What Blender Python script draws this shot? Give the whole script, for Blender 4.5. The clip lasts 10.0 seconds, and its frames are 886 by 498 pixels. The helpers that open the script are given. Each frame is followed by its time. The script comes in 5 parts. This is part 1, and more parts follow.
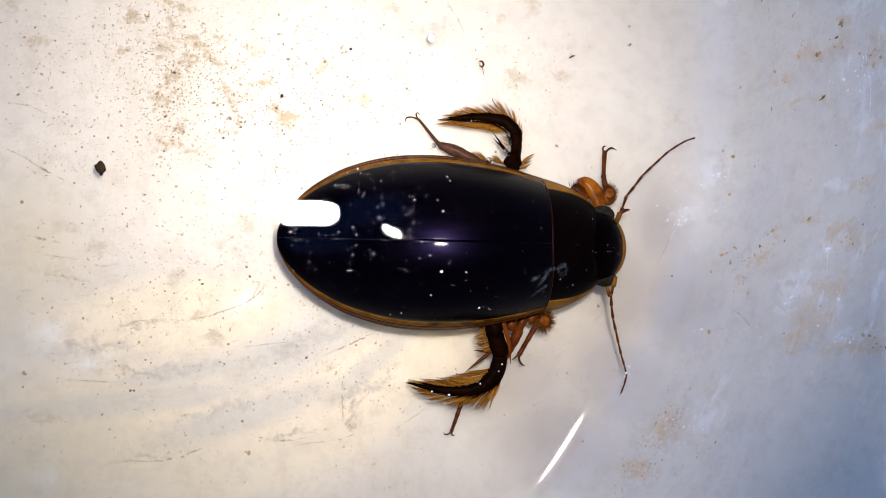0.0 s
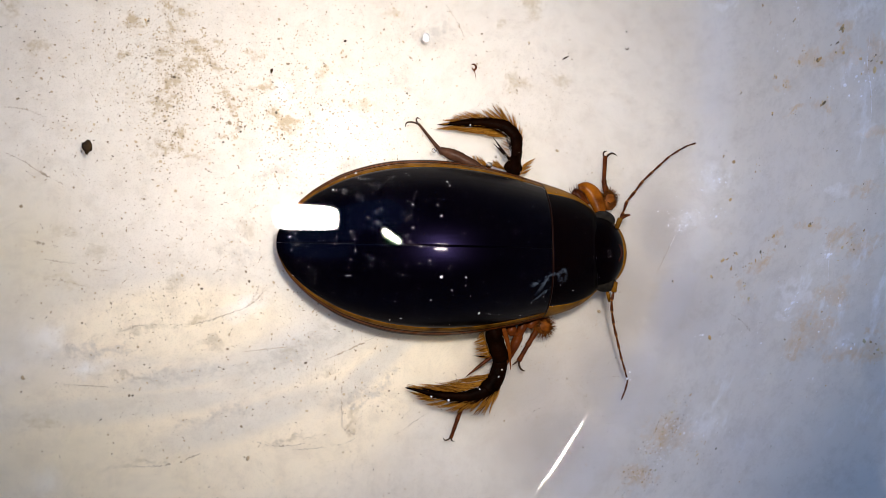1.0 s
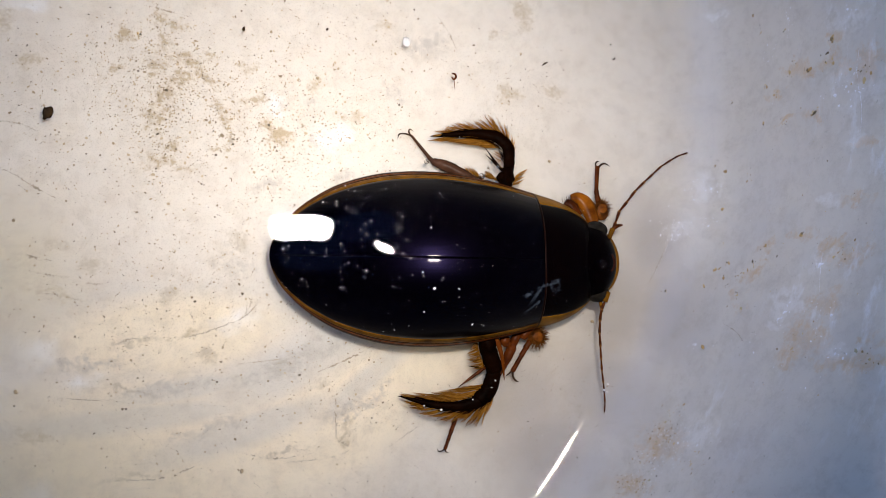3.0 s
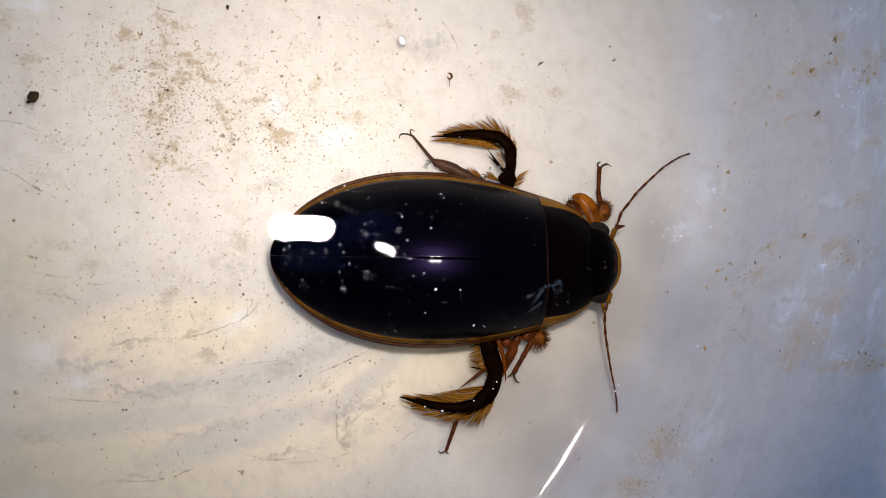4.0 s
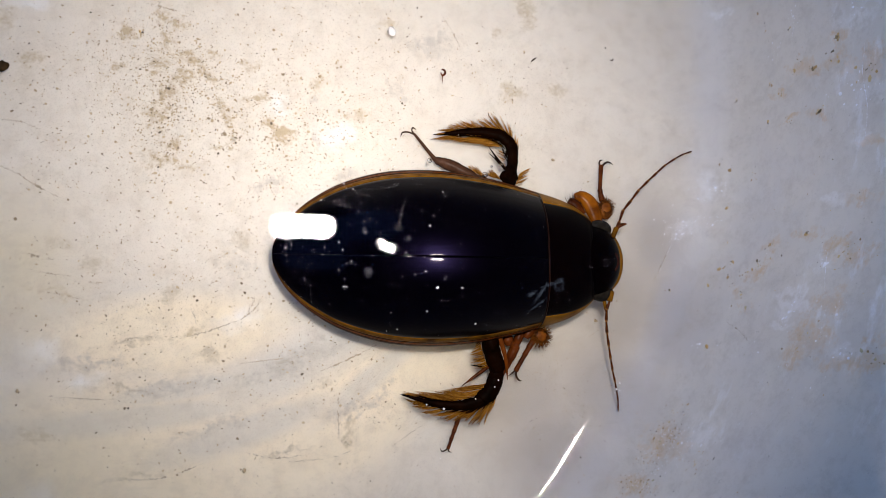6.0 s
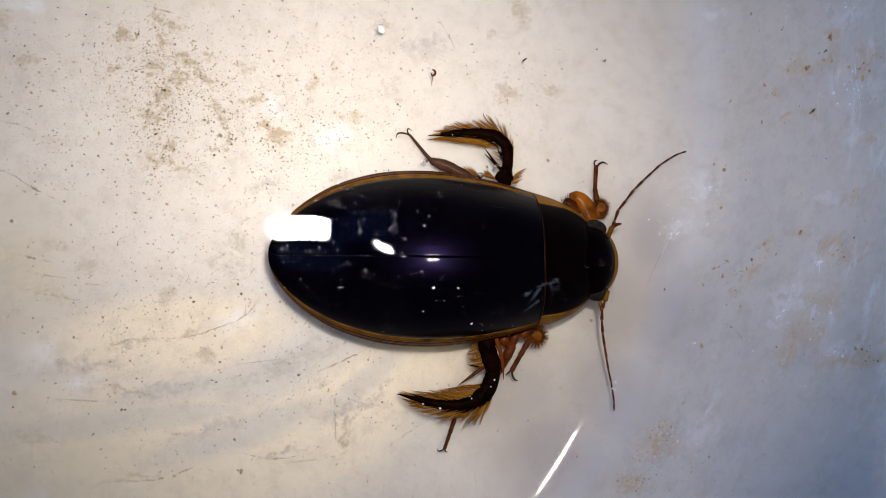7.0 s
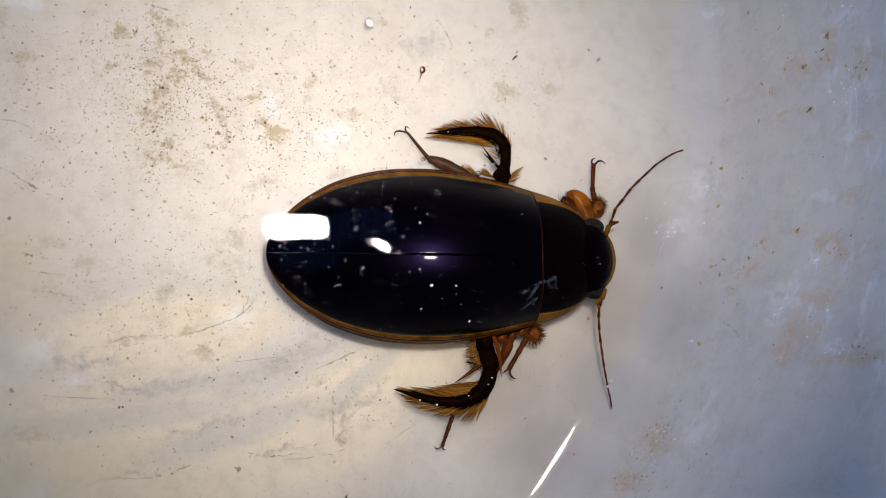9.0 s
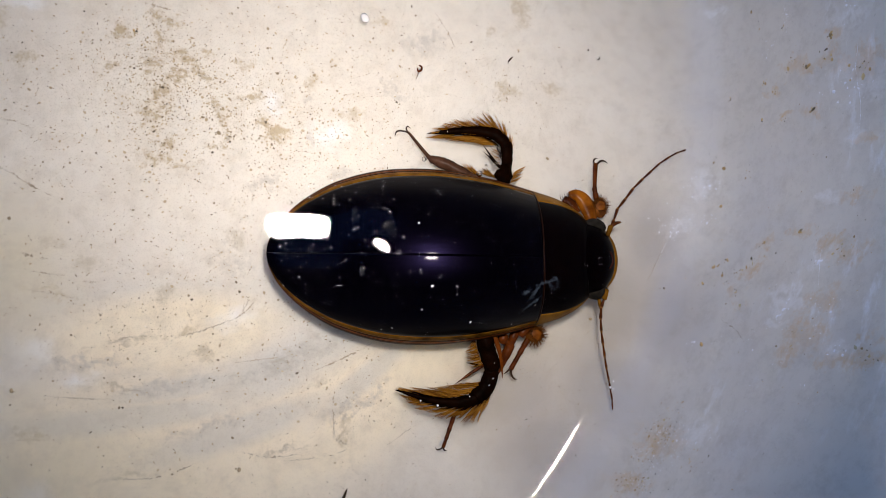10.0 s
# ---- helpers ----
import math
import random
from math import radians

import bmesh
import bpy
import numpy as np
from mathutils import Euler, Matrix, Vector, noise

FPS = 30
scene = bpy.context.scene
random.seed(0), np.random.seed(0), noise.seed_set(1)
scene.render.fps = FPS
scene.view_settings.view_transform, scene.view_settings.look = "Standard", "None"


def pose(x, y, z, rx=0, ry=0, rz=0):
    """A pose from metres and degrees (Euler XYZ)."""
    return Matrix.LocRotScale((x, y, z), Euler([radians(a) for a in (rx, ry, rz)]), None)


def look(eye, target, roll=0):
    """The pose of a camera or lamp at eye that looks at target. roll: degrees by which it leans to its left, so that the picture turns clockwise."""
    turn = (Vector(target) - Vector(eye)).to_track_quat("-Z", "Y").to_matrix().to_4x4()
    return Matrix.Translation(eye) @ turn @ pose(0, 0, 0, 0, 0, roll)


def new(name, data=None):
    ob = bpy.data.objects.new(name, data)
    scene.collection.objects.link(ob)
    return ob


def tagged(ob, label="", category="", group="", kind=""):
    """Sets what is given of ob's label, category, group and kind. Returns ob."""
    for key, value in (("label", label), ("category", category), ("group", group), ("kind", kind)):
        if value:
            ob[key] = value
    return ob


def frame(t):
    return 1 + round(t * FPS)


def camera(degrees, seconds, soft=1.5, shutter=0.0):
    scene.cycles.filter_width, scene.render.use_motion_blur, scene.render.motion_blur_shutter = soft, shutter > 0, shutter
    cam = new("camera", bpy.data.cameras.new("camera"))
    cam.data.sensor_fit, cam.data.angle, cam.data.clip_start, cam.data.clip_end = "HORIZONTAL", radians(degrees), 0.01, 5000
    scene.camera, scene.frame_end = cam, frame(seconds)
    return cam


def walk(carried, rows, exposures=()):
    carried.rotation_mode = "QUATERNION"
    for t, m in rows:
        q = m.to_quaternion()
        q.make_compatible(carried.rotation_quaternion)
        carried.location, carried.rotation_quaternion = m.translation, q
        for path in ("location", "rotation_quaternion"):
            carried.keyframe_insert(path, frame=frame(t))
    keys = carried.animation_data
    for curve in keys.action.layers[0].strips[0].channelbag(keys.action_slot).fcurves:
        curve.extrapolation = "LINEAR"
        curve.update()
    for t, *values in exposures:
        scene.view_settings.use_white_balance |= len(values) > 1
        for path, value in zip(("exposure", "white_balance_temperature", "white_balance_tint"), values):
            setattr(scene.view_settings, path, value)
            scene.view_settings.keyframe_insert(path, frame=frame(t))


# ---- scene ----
# A great diving beetle in a shallow basin of water, lit by the torch of a hand-held phone.
# Lengths below are in millimetres and become metres in mesh().
MM = 0.001
cam = camera(50.0, 10.0, 0.8)
walk(cam, [
    (0.0, pose(-0.02165, -0.00971, 0.09876, 5.255, -12.721, 0.184)),
    (0.5, pose(-0.02168, -0.00997, 0.09910, 5.526, -12.676, 0.168)),
    (1.0, pose(-0.02147, -0.00966, 0.09856, 5.522, -12.659, 0.294)),
    (1.5, pose(-0.02153, -0.00980, 0.09857, 5.681, -12.578, 0.295)),
    (2.0, pose(-0.02181, -0.00981, 0.09900, 5.859, -12.839, 0.099)),
    (2.5, pose(-0.02164, -0.00935, 0.09895, 5.957, -13.039, -0.099)),
    (4.0, pose(-0.02116, -0.00907, 0.09851, 5.975, -12.799, 0.006)),
    (4.5, pose(-0.02154, -0.00918, 0.09882, 5.946, -12.942, -0.053)),
    (5.0, pose(-0.02143, -0.00934, 0.09880, 6.078, -12.798, 0.000)),
    (5.5, pose(-0.02134, -0.00903, 0.09839, 5.852, -12.764, 0.056)),
    (7.0, pose(-0.02140, -0.00924, 0.09869, 6.040, -13.030, -0.289)),
    (7.5, pose(-0.02136, -0.00922, 0.09885, 6.099, -13.061, -0.313)),
    (8.0, pose(-0.02126, -0.00918, 0.09879, 6.126, -13.059, -0.329)),
    (8.5, pose(-0.02131, -0.00928, 0.09860, 6.065, -13.003, -0.192)),
    (9.0, pose(-0.02166, -0.00960, 0.09870, 6.109, -13.312, -0.254)),
    (9.5, pose(-0.02159, -0.00945, 0.09849, 6.081, -13.149, -0.176)),
    (10.0, pose(-0.02131, -0.00928, 0.09841, 5.948, -13.093, -0.181)),
], exposures=[(0.0, 0.42), (0.5, 0.34), (1.0, 0.20), (1.5, 0.12), (2.0, 0.06), (2.5, 0.02), (5.0, -0.03), (7.0, -0.07), (10.0, -0.14)])

# ---- light: bluish daylight in the room, phone torch beside the lens ----
WATER = 17.0
world = bpy.data.worlds.new("room_light")
scene.world = world
world.use_nodes = True
world.node_tree.nodes["Background"].inputs[0].default_value = (0.34, 0.54, 1.0, 1)
world.node_tree.nodes["Background"].inputs[1].default_value = 0.07
for shape, dx, width, energy in (("RECTANGLE", 0.0, 6.9, 0.0144), ("DISK", -3.45, 4.2, 0.0051), ("DISK", 3.45, 4.2, 0.0051)):
    torch = bpy.data.lights.new("phone_torch", "AREA")
    torch.shape, torch.size, torch.size_y = shape, width * MM, 4.2 * MM
    torch.energy, torch.color, torch.spread = energy * 1.08, (1.0, 0.885, 0.79), radians(70)
    new("phone_torch", torch).matrix_world = pose((-8.8 + dx) * MM, 11.5 * MM, 98.8 * MM, 0.2, 0.6, 0)


# soft blue daylight from one side of the room, slanting over the basin's rim
day = bpy.data.lights.new("daylight", "SUN")
day.energy, day.angle, day.color = 2.2, radians(72), (0.155, 0.40, 0.98)
new("daylight", day).matrix_world = look((-0.78, 0.52, 0.36), (0, 0, 0))


# ---- materials ----
BASIN, FLOOR_R, FILLET, LEAN = (-45.7, 24.4), 81.0, 9.0, 82.0
def material(name):
    m = bpy.data.materials.new(name)
    m.use_nodes = True
    return m, m.node_tree.nodes, m.node_tree.links, m.node_tree.nodes["Principled BSDF"]


def node(nodes, kind, **props):
    n = nodes.new(kind)
    for key, value in props.items():
        n.inputs[key].default_value = value
    return n


def ramp(nodes, links, source, stops):
    r = nodes.new("ShaderNodeValToRGB")
    while len(r.color_ramp.elements) < len(stops):
        r.color_ramp.elements.new(0.5)
    for e, (at, col) in zip(r.color_ramp.elements, stops):
        e.position, e.color = at, (*col, 1)
    links.new(source, r.inputs[0])
    return r.outputs[0]


def mixed(nodes, links, factor, a, b):
    m = nodes.new("ShaderNodeMix")
    m.data_type = "RGBA"
    for slot, value in ((0, factor), (6, a), (7, b)):
        if isinstance(value, (int, float)):
            m.inputs[slot].default_value = value
        elif isinstance(value, tuple):
            m.inputs[slot].default_value = (*value, 1)
        else:
            links.new(value, m.inputs[slot])
    return m.outputs[2]


def times(nodes, links, a, b, op="MULTIPLY"):
    m = nodes.new("ShaderNodeMath")
    m.operation = op
    for slot, value in ((0, a), (1, b)):
        if isinstance(value, (int, float)):
            m.inputs[slot].default_value = value
        else:
            links.new(value, m.inputs[slot])
    return m.outputs[0]


def simple(name, dark, light, rough, scale=900.0, bump=0.15, coat=0.0, coat_rough=0.05, passing=0.0, ior=1.2, gloss=0.5):
    """Two tones by noise, fine relief, optional clear coat, and a share of light that passes through."""
    m, nodes, links, bsdf = material(name)
    place = nodes.new("ShaderNodeTexCoord")
    n = node(nodes, "ShaderNodeTexNoise", Scale=scale, Detail=5.0, Roughness=0.6)
    links.new(place.outputs["Object"], n.inputs["Vector"])
    col = ramp(nodes, links, n.outputs[0], [(0.3, dark), (0.7, light)])
    links.new(col, bsdf.inputs["Base Color"])
    bsdf.inputs["Roughness"].default_value = rough
    bsdf.inputs["IOR"].default_value = ior
    bsdf.inputs["Specular IOR Level"].default_value = gloss
    bsdf.inputs["Coat Weight"].default_value = coat
    bsdf.inputs["Coat Roughness"].default_value = coat_rough
    bsdf.inputs["Coat IOR"].default_value = 1.2
    if bump:
        fine = node(nodes, "ShaderNodeTexNoise", Scale=scale * 4, Detail=3.0)
        links.new(place.outputs["Object"], fine.inputs["Vector"])
        b = node(nodes, "ShaderNodeBump", Strength=bump, Distance=0.00005)
        links.new(fine.outputs[0], b.inputs["Height"])
        links.new(b.outputs[0], bsdf.inputs["Normal"])
    if passing:
        soft = nodes.new("ShaderNodeBsdfTranslucent")
        links.new(col, soft.inputs[0])
        mix = node(nodes, "ShaderNodeMixShader", Fac=passing)
        links.new(bsdf.outputs[0], mix.inputs[1])
        links.new(soft.outputs[0], mix.inputs[2])
        links.new(mix.outputs[0], nodes["Material Output"].inputs["Surface"])
    return m


def clear(name, ior, tint=(1, 1, 1)):
    """Clear water or a bubble's skin: seen through, with gloss by Fresnel."""
    m, nodes, links, bsdf = material(name)
    seen = nodes.new("ShaderNodeBsdfTransparent")
    seen.inputs[0].default_value = (*tint, 1)
    gloss = node(nodes, "ShaderNodeBsdfGlossy", Roughness=0.0)
    fresnel = node(nodes, "ShaderNodeFresnel", IOR=ior)
    mix = nodes.new("ShaderNodeMixShader")
    links.new(times(nodes, links, fresnel.outputs[0], 0.02, "MINIMUM"), mix.inputs[0])
    links.new(seen.outputs[0], mix.inputs[1])
    links.new(gloss.outputs[0], mix.inputs[2])
    links.new(mix.outputs[0], nodes["Material Output"].inputs["Surface"])
    return m


def spot(nodes, links, place, at, size, turn=0.0):
    """1 in the middle of an ellipsoid (mm), 0 outside it."""
    mp = nodes.new("ShaderNodeMapping")
    mp.vector_type = "TEXTURE"
    mp.inputs["Location"].default_value = [c * MM for c in at]
    mp.inputs["Rotation"].default_value = (0, 0, radians(turn))
    mp.inputs["Scale"].default_value = [c * MM for c in size]
    links.new(place, mp.inputs["Vector"])
    g = nodes.new("ShaderNodeTexGradient")
    g.gradient_type = "SPHERICAL"
    links.new(mp.outputs[0], g.inputs[0])
    return g.outputs[1]


def spots(nodes, links, place, table):
    total = None
    for at, size, turn in table:
        s = spot(nodes, links, place, at, size, turn)
        total = s if total is None else times(nodes, links, total, s, "MAXIMUM")
    return total


def plastic():
    """Off-white worn plastic: brown algae stains, swirl marks, grey smears, pale blotches, painted-in warm light and
    corner shade.
    """
    m, nodes, links, bsdf = material("worn_white_plastic")
    place = nodes.new("ShaderNodeTexCoord").outputs["Object"]

    def noise_at(scale, detail=6.0, rough=0.6, vector=None):
        n = node(nodes, "ShaderNodeTexNoise", Scale=scale, Detail=detail, Roughness=rough)
        links.new(vector or place, n.inputs["Vector"])
        return n.outputs[0]

    stir = node(nodes, "ShaderNodeTexNoise", Scale=130.0, Detail=4.0, Roughness=0.6)
    links.new(place, stir.inputs["Vector"])
    bent = nodes.new("ShaderNodeVectorMath")
    bent.operation = "MULTIPLY_ADD"
    bent.inputs[1].default_value = (0.012, 0.012, 0.012)
    links.new(stir.outputs["Color"], bent.inputs[0])
    back_again = nodes.new("ShaderNodeVectorMath")
    back_again.operation = "SUBTRACT"
    back_again.inputs[1].default_value = (0.006, 0.006, 0.006)
    links.new(place, bent.inputs[2])
    links.new(bent.outputs[0], back_again.inputs[0])
    ragged = back_again.outputs[0]
    base = ramp(nodes, links, noise_at(45.0), [(0.3, (0.61, 0.57, 0.50)), (0.7, (0.70, 0.66, 0.585))])
    # swirl marks of scrubbing round a point of the floor
    shift = nodes.new("ShaderNodeVectorMath")
    shift.operation = "SUBTRACT"
    shift.inputs[1].default_value = (-0.0315, 0.025, 0)
    links.new(place, shift.inputs[0])
    apart = nodes.new("ShaderNodeSeparateXYZ")
    links.new(shift.outputs[0], apart.inputs[0])
    reach = nodes.new("ShaderNodeVectorMath")
    reach.operation = "LENGTH"
    links.new(shift.outputs[0], reach.inputs[0])
    turn = times(nodes, links, apart.outputs[1], apart.outputs[0], "ARCTAN2")
    ring = nodes.new("ShaderNodeCombineXYZ")
    links.new(times(nodes, links, reach.outputs["Value"], 320.0), ring.inputs[0])
    links.new(times(nodes, links, turn, 2.2), ring.inputs[1])
    swirl = noise_at(1.0, 5.0, 0.55, ring.outputs[0])
    swirled = ramp(nodes, links, swirl, [(0.40, (0, 0, 0)), (0.62, (1, 1, 1))])
    where = spots(nodes, links, ragged, [((-26.8, -13.8, -0.0), (30, 14, 12), 10), ((-7.1, -11.7, -0.0), (16, 11, 9), 30)])
    base = mixed(nodes, links, times(nodes, links, times(nodes, links, swirled, where), 0.6), base, (0.44, 0.44, 0.39))
    # cream tint at lower left: warm light and its streaks painted into the colour
    warm_light = spots(nodes, links, place, [((-9.9, -16.3, -0.0), (12, 8, 8), 35), ((-0.4, -11.7, -0.0), (11, 5, 8), 10), ((-25.0, -19.3, -0.0), (24, 10, 8), 0), ((-27.0, -8.0, -0.1), (14, 5, 8), 5), ((-14.0, -15.0, 0.0), (14, 2.2, 6), 27)])
    base = mixed(nodes, links, times(nodes, links, times(nodes, links, warm_light, 1.6, "MULTIPLY"), 0.68, "MINIMUM"), base, (0.83, 0.71, 0.52))
    # broad smooth grey bands
    grey_bands = spots(nodes, links, place, [((-14.6, -11.1, -0.0), (14, 3.6, 8), 24), ((-6.8, -12.4, -0.0), (9, 1.6, 8), 40), ((-29.9, -16.0, -0.0), (18, 1.8, 8), 6), ((-19.0, -17.3, -0.1), (13, 2.2, 8), 18), ((-25.2, -13.3, -0.0), (11, 1.5, 8), 10)])
    base = mixed(nodes, links, times(nodes, links, times(nodes, links, grey_bands, 1.0), 0.55, "MINIMUM"), base, (0.50, 0.51, 0.49))
    # brown algae film in torn patches, soft at the rim
    fray = node(nodes, "ShaderNodeTexNoise", Scale=420.0, Detail=3.0, Roughness=0.6)
    links.new(place, fray.inputs["Vector"])
    pulled = nodes.new("ShaderNodeVectorMath")
    pulled.operation = "MULTIPLY_ADD"
    pulled.inputs[1].default_value, pulled.inputs[2].default_value = (0.004,) * 3, (-0.002,) * 3
    links.new(fray.outputs["Color"], pulled.inputs[0])
    placed = nodes.new("ShaderNodeVectorMath")
    links.new(pulled.outputs[0], placed.inputs[0])
    links.new(place, placed.inputs[1])
    frayed = placed.outputs[0]
    grain = times(nodes, links, noise_at(1300.0, 5.0, 0.8), -0.5, "ADD")
    coarse = times(nodes, links, noise_at(260.0, 4.0, 0.6), -0.5, "ADD")

    def torn(table, low, high, vector=None, rough=4.5):
        """Patches of a stain whose noise eats into them from the rim."""
        inside = spots(nodes, links, vector or frayed, table)
        s = times(nodes, links, inside, times(nodes, links, times(nodes, links, grain, rough), times(nodes, links, coarse, 1.8), "ADD"), "ADD")
        bounded = nodes.new("ShaderNodeMapRange")
        bounded.inputs["From Min"].default_value, bounded.inputs["From Max"].default_value = low, high
        links.new(s, bounded.inputs["Value"])
        return times(nodes, links, bounded.outputs[0], times(nodes, links, times(nodes, links, inside, 5.0), 1.0, "MINIMUM"))

    band = [
        ((-28.7, 24.5, -0.0), (1.6, 1.3, 3.0), 0), ((-27.9, 22.0, -0.0), (1.4, 1.3, 3.0), 0), ((-28.8, 20.0, -0.0), (2.6, 1.4, 3.1), 0), ((-29.3, 19.0, -0.0), (1.8, 1.0, 3.0), 0),
        ((-28.2, 16.2, -0.0), (2.0, 2.6, 3.1), 0), ((-28.9, 14.0, -0.0), (1.8, 1.9, 3.0), 0), ((-27.1, 17.0, -0.0), (1.2, 1.4, 3.0), 0), ((-27.1, 11.4, -0.0), (0.9, 1.2, 3.0), 0),
        ((-27.5, 9.6, -0.0), (2.8, 1.0, 3.3), 0), ((-25.2, 9.2, -0.0), (1.7, 0.9, 3.0), 0), ((-26.6, 24.2, -0.0), (1.0, 1.0, 3.0), 0), ((-32.1, 22.5, -0.0), (1.1, 0.8, 3.0), 0),
        ((-32.7, 19.4, -0.0), (1.0, 0.8, 3.0), 0)]
    branch = [
        ((-25.6, 20.6, -0.0), (1.4, 1.2, 3.0), 0), ((-24.9, 19.4, -0.0), (1.3, 1.3, 3.0), 0), ((-26.3, 18.7, -0.0), (1.7, 0.8, 3.0), 20), ((-23.3, 18.3, -0.0), (0.8, 2.0, 3.0), 35),
        ((-21.9, 14.9, -0.0), (0.8, 1.6, 3.0), 25), ((-20.9, 12.6, -0.0), (0.8, 0.9, 3.0), 0), ((-21.6, 11.3, -0.0), (0.8, 0.7, 3.0), 0), ((-22.7, 10.9, -0.0), (0.7, 0.7, 3.0), 0),
        ((-17.7, 13.9, -0.0), (1.1, 0.9, 3.0), 0), ((-16.2, 12.7, -0.0), (1.8, 1.1, 3.0), -30), ((-18.7, 16.5, -0.0), (1.5, 0.9, 3.0), 0), ((-23.3, 21.0, -0.0), (1.2, 1.0, 3.0), 0),
        ((-19.8, 20.0, -0.0), (1.5, 0.8, 3.0), 0)]
    patches = [
        ((10.5, 28.5, -0.0), (1.4, 2.9, 3.5), 0), ((9.0, 19.2, -0.0), (2.1, 1.4, 3.0), 0), ((14.1, 19.2, -0.0), (1.9, 1.0, 3.0), 0), ((7.2, 25.4, -0.0), (1.0, 0.9, 3.0), 0),
        ((-43.4, 23.6, -0.0), (1.2, 2.2, 3.0), 0), ((-40.8, 19.2, -0.0), (1.4, 1.2, 3.0), 0), ((-4.9, 25.7, -0.0), (1.8, 1.1, 3.0), 0), ((-12.7, 18.7, -0.0), (1.2, 1.4, 3.0), 0),
        ((-7.9, 14.9, -0.0), (1.8, 1.3, 3.0), 0), ((-25.3, -7.7, -0.0), (3.4, 0.6, 4.1), 12), ((-8.8, -18.0, -0.0), (0.9, 2.3, 3.0), 0), ((-37.7, -3.8, -0.0), (3.5, 0.6, 4.2), -8),
        ((-38.7, -17.7, -0.0), (2.3, 1.0, 3.0), 0)]
    dull = [
        ((-12.6, 12.3, -0.0), (0.9, 1.4, 3.0), 0), ((-13.1, 16.4, -0.0), (1.1, 1.3, 3.0), 0), ((-20.9, 12.4, -0.0), (0.6, 0.6, 3.0), 0), ((-9.3, 9.4, -0.0), (1.5, 0.9, 3.0), 0),
        ((-4.2, 17.9, -0.0), (2.4, 1.4, 3.0), -20), ((-0.5, 23.5, -0.0), (3.1, 1.8, 3.7), 0), ((-17.3, 7.6, -0.0), (2.3, 1.4, 3.0), 0), ((-20.5, -0.7, -0.0), (2.6, 2.3, 3.2), 0),
        ((-22.3, -17.2, -0.0), (5.1, 0.8, 6.2), 14), ((-14.6, -10.5, -0.0), (7.4, 1.5, 8.9), 24), ((-26.8, -13.2, -0.0), (6.3, 0.9, 7.5), 8), ((-7.6, -15.1, -0.0), (4.6, 1.0, 5.5), 32),
        ((-33.3, -10.7, -0.0), (5.2, 0.7, 6.2), -4)]
    # soft pale-blue blotches on the floor
    blotched = [
        ((-16.5, 16.1, -0.0), (1.8, 1.5, 3.0), 0), ((-10.9, 12.9, -0.0), (2.7, 2.1, 3.2), 0), ((-38.8, -9.6, -0.0), (2.7, 1.5, 3.2), 0), ((-34.8, -12.3, -0.0), (2.3, 1.2, 3.0), 0),
        ((-38.2, -23.3, -0.0), (2.3, 1.4, 3.0), 0), ((-41.0, 25.3, -0.0), (3.7, 1.0, 4.4), 0), ((-19.8, -5.9, -0.0), (2.9, 1.7, 3.4), 20)]
    smudges = [
        ((-34.4, -9.6, -0.0), (0.9, 0.5, 3.0), 0), ((-29.3, -8.1, -0.0), (1.7, 0.6, 3.0), 15), ((-23.0, -10.0, -0.0), (1.4, 0.9, 3.0), 0), ((-31.0, -8.7, -0.0), (1.1, 0.5, 3.0), 20),
        ((-15.5, -10.3, -0.0), (2.1, 0.4, 3.0), 6), ((-29.5, -21.5, -0.0), (4.0, 0.5, 4.8), 10), ((-15.1, -19.6, -0.0), (3.4, 0.4, 4.1), 16), ((-30.8, -13.3, -0.0), (3.4, 0.3, 4.1), -6),
        ((-27.1, -3.7, -0.0), (1.5, 1.0, 3.0), 0), ((-34.1, -1.0, -0.0), (1.7, 1.2, 3.0), 0), ((-12.3, -13.4, -0.0), (1.4, 0.8, 3.0), 30), ((-20.0, 1.6, -0.0), (1.7, 1.1, 3.0), -20),
        ((-37.4, 1.2, -0.0), (1.7, 0.8, 3.0), 0)]
    algae = times(nodes, links, torn(band, 0.20, 0.95), torn(branch, 0.20, 0.95), "MAXIMUM")
    base = mixed(nodes, links, times(nodes, links, algae, 0.85), base, (0.41, 0.33, 0.21))
    base = mixed(nodes, links, times(nodes, links, torn(patches, 0.18, 1.05), 0.62), base, (0.42, 0.35, 0.23))
    base = mixed(nodes, links, times(nodes, links, torn(smudges, 0.10, 0.95), 0.55), base, (0.38, 0.335, 0.25))
    base = mixed(nodes, links, times(nodes, links, torn(dull, 0.08, 1.0), 0.58), base, (0.40, 0.385, 0.35))
    base = mixed(nodes, links, times(nodes, links, spots(nodes, links, frayed, blotched), 0.55), base, (0.80, 0.83, 0.86))
    olive = spots(nodes, links, ragged, [((-39.0, -21.7, -0.0), (22, 12, 10), 0), ((-41.9, -1.7, -0.0), (10, 12, 8), 0)])
    base = mixed(nodes, links, times(nodes, links, olive, 0.65), base, (0.60, 0.54, 0.38))
    clot = ramp(nodes, links, noise_at(260.0, 9.0, 0.8), [(0.60, (0, 0, 0)), (0.70, (1, 1, 1))])
    wide = spots(nodes, links, ragged, [((-20.9, 16.3, -0.0), (28, 22, 12), 0), ((5.9, 23.0, -0.0), (16, 12, 10), 0), ((-22.6, -8.2, -0.0), (16, 8, 8), 10)])
    base = mixed(nodes, links, times(nodes, links, times(nodes, links, clot, wide), 0.35), base, (0.33, 0.28, 0.18))
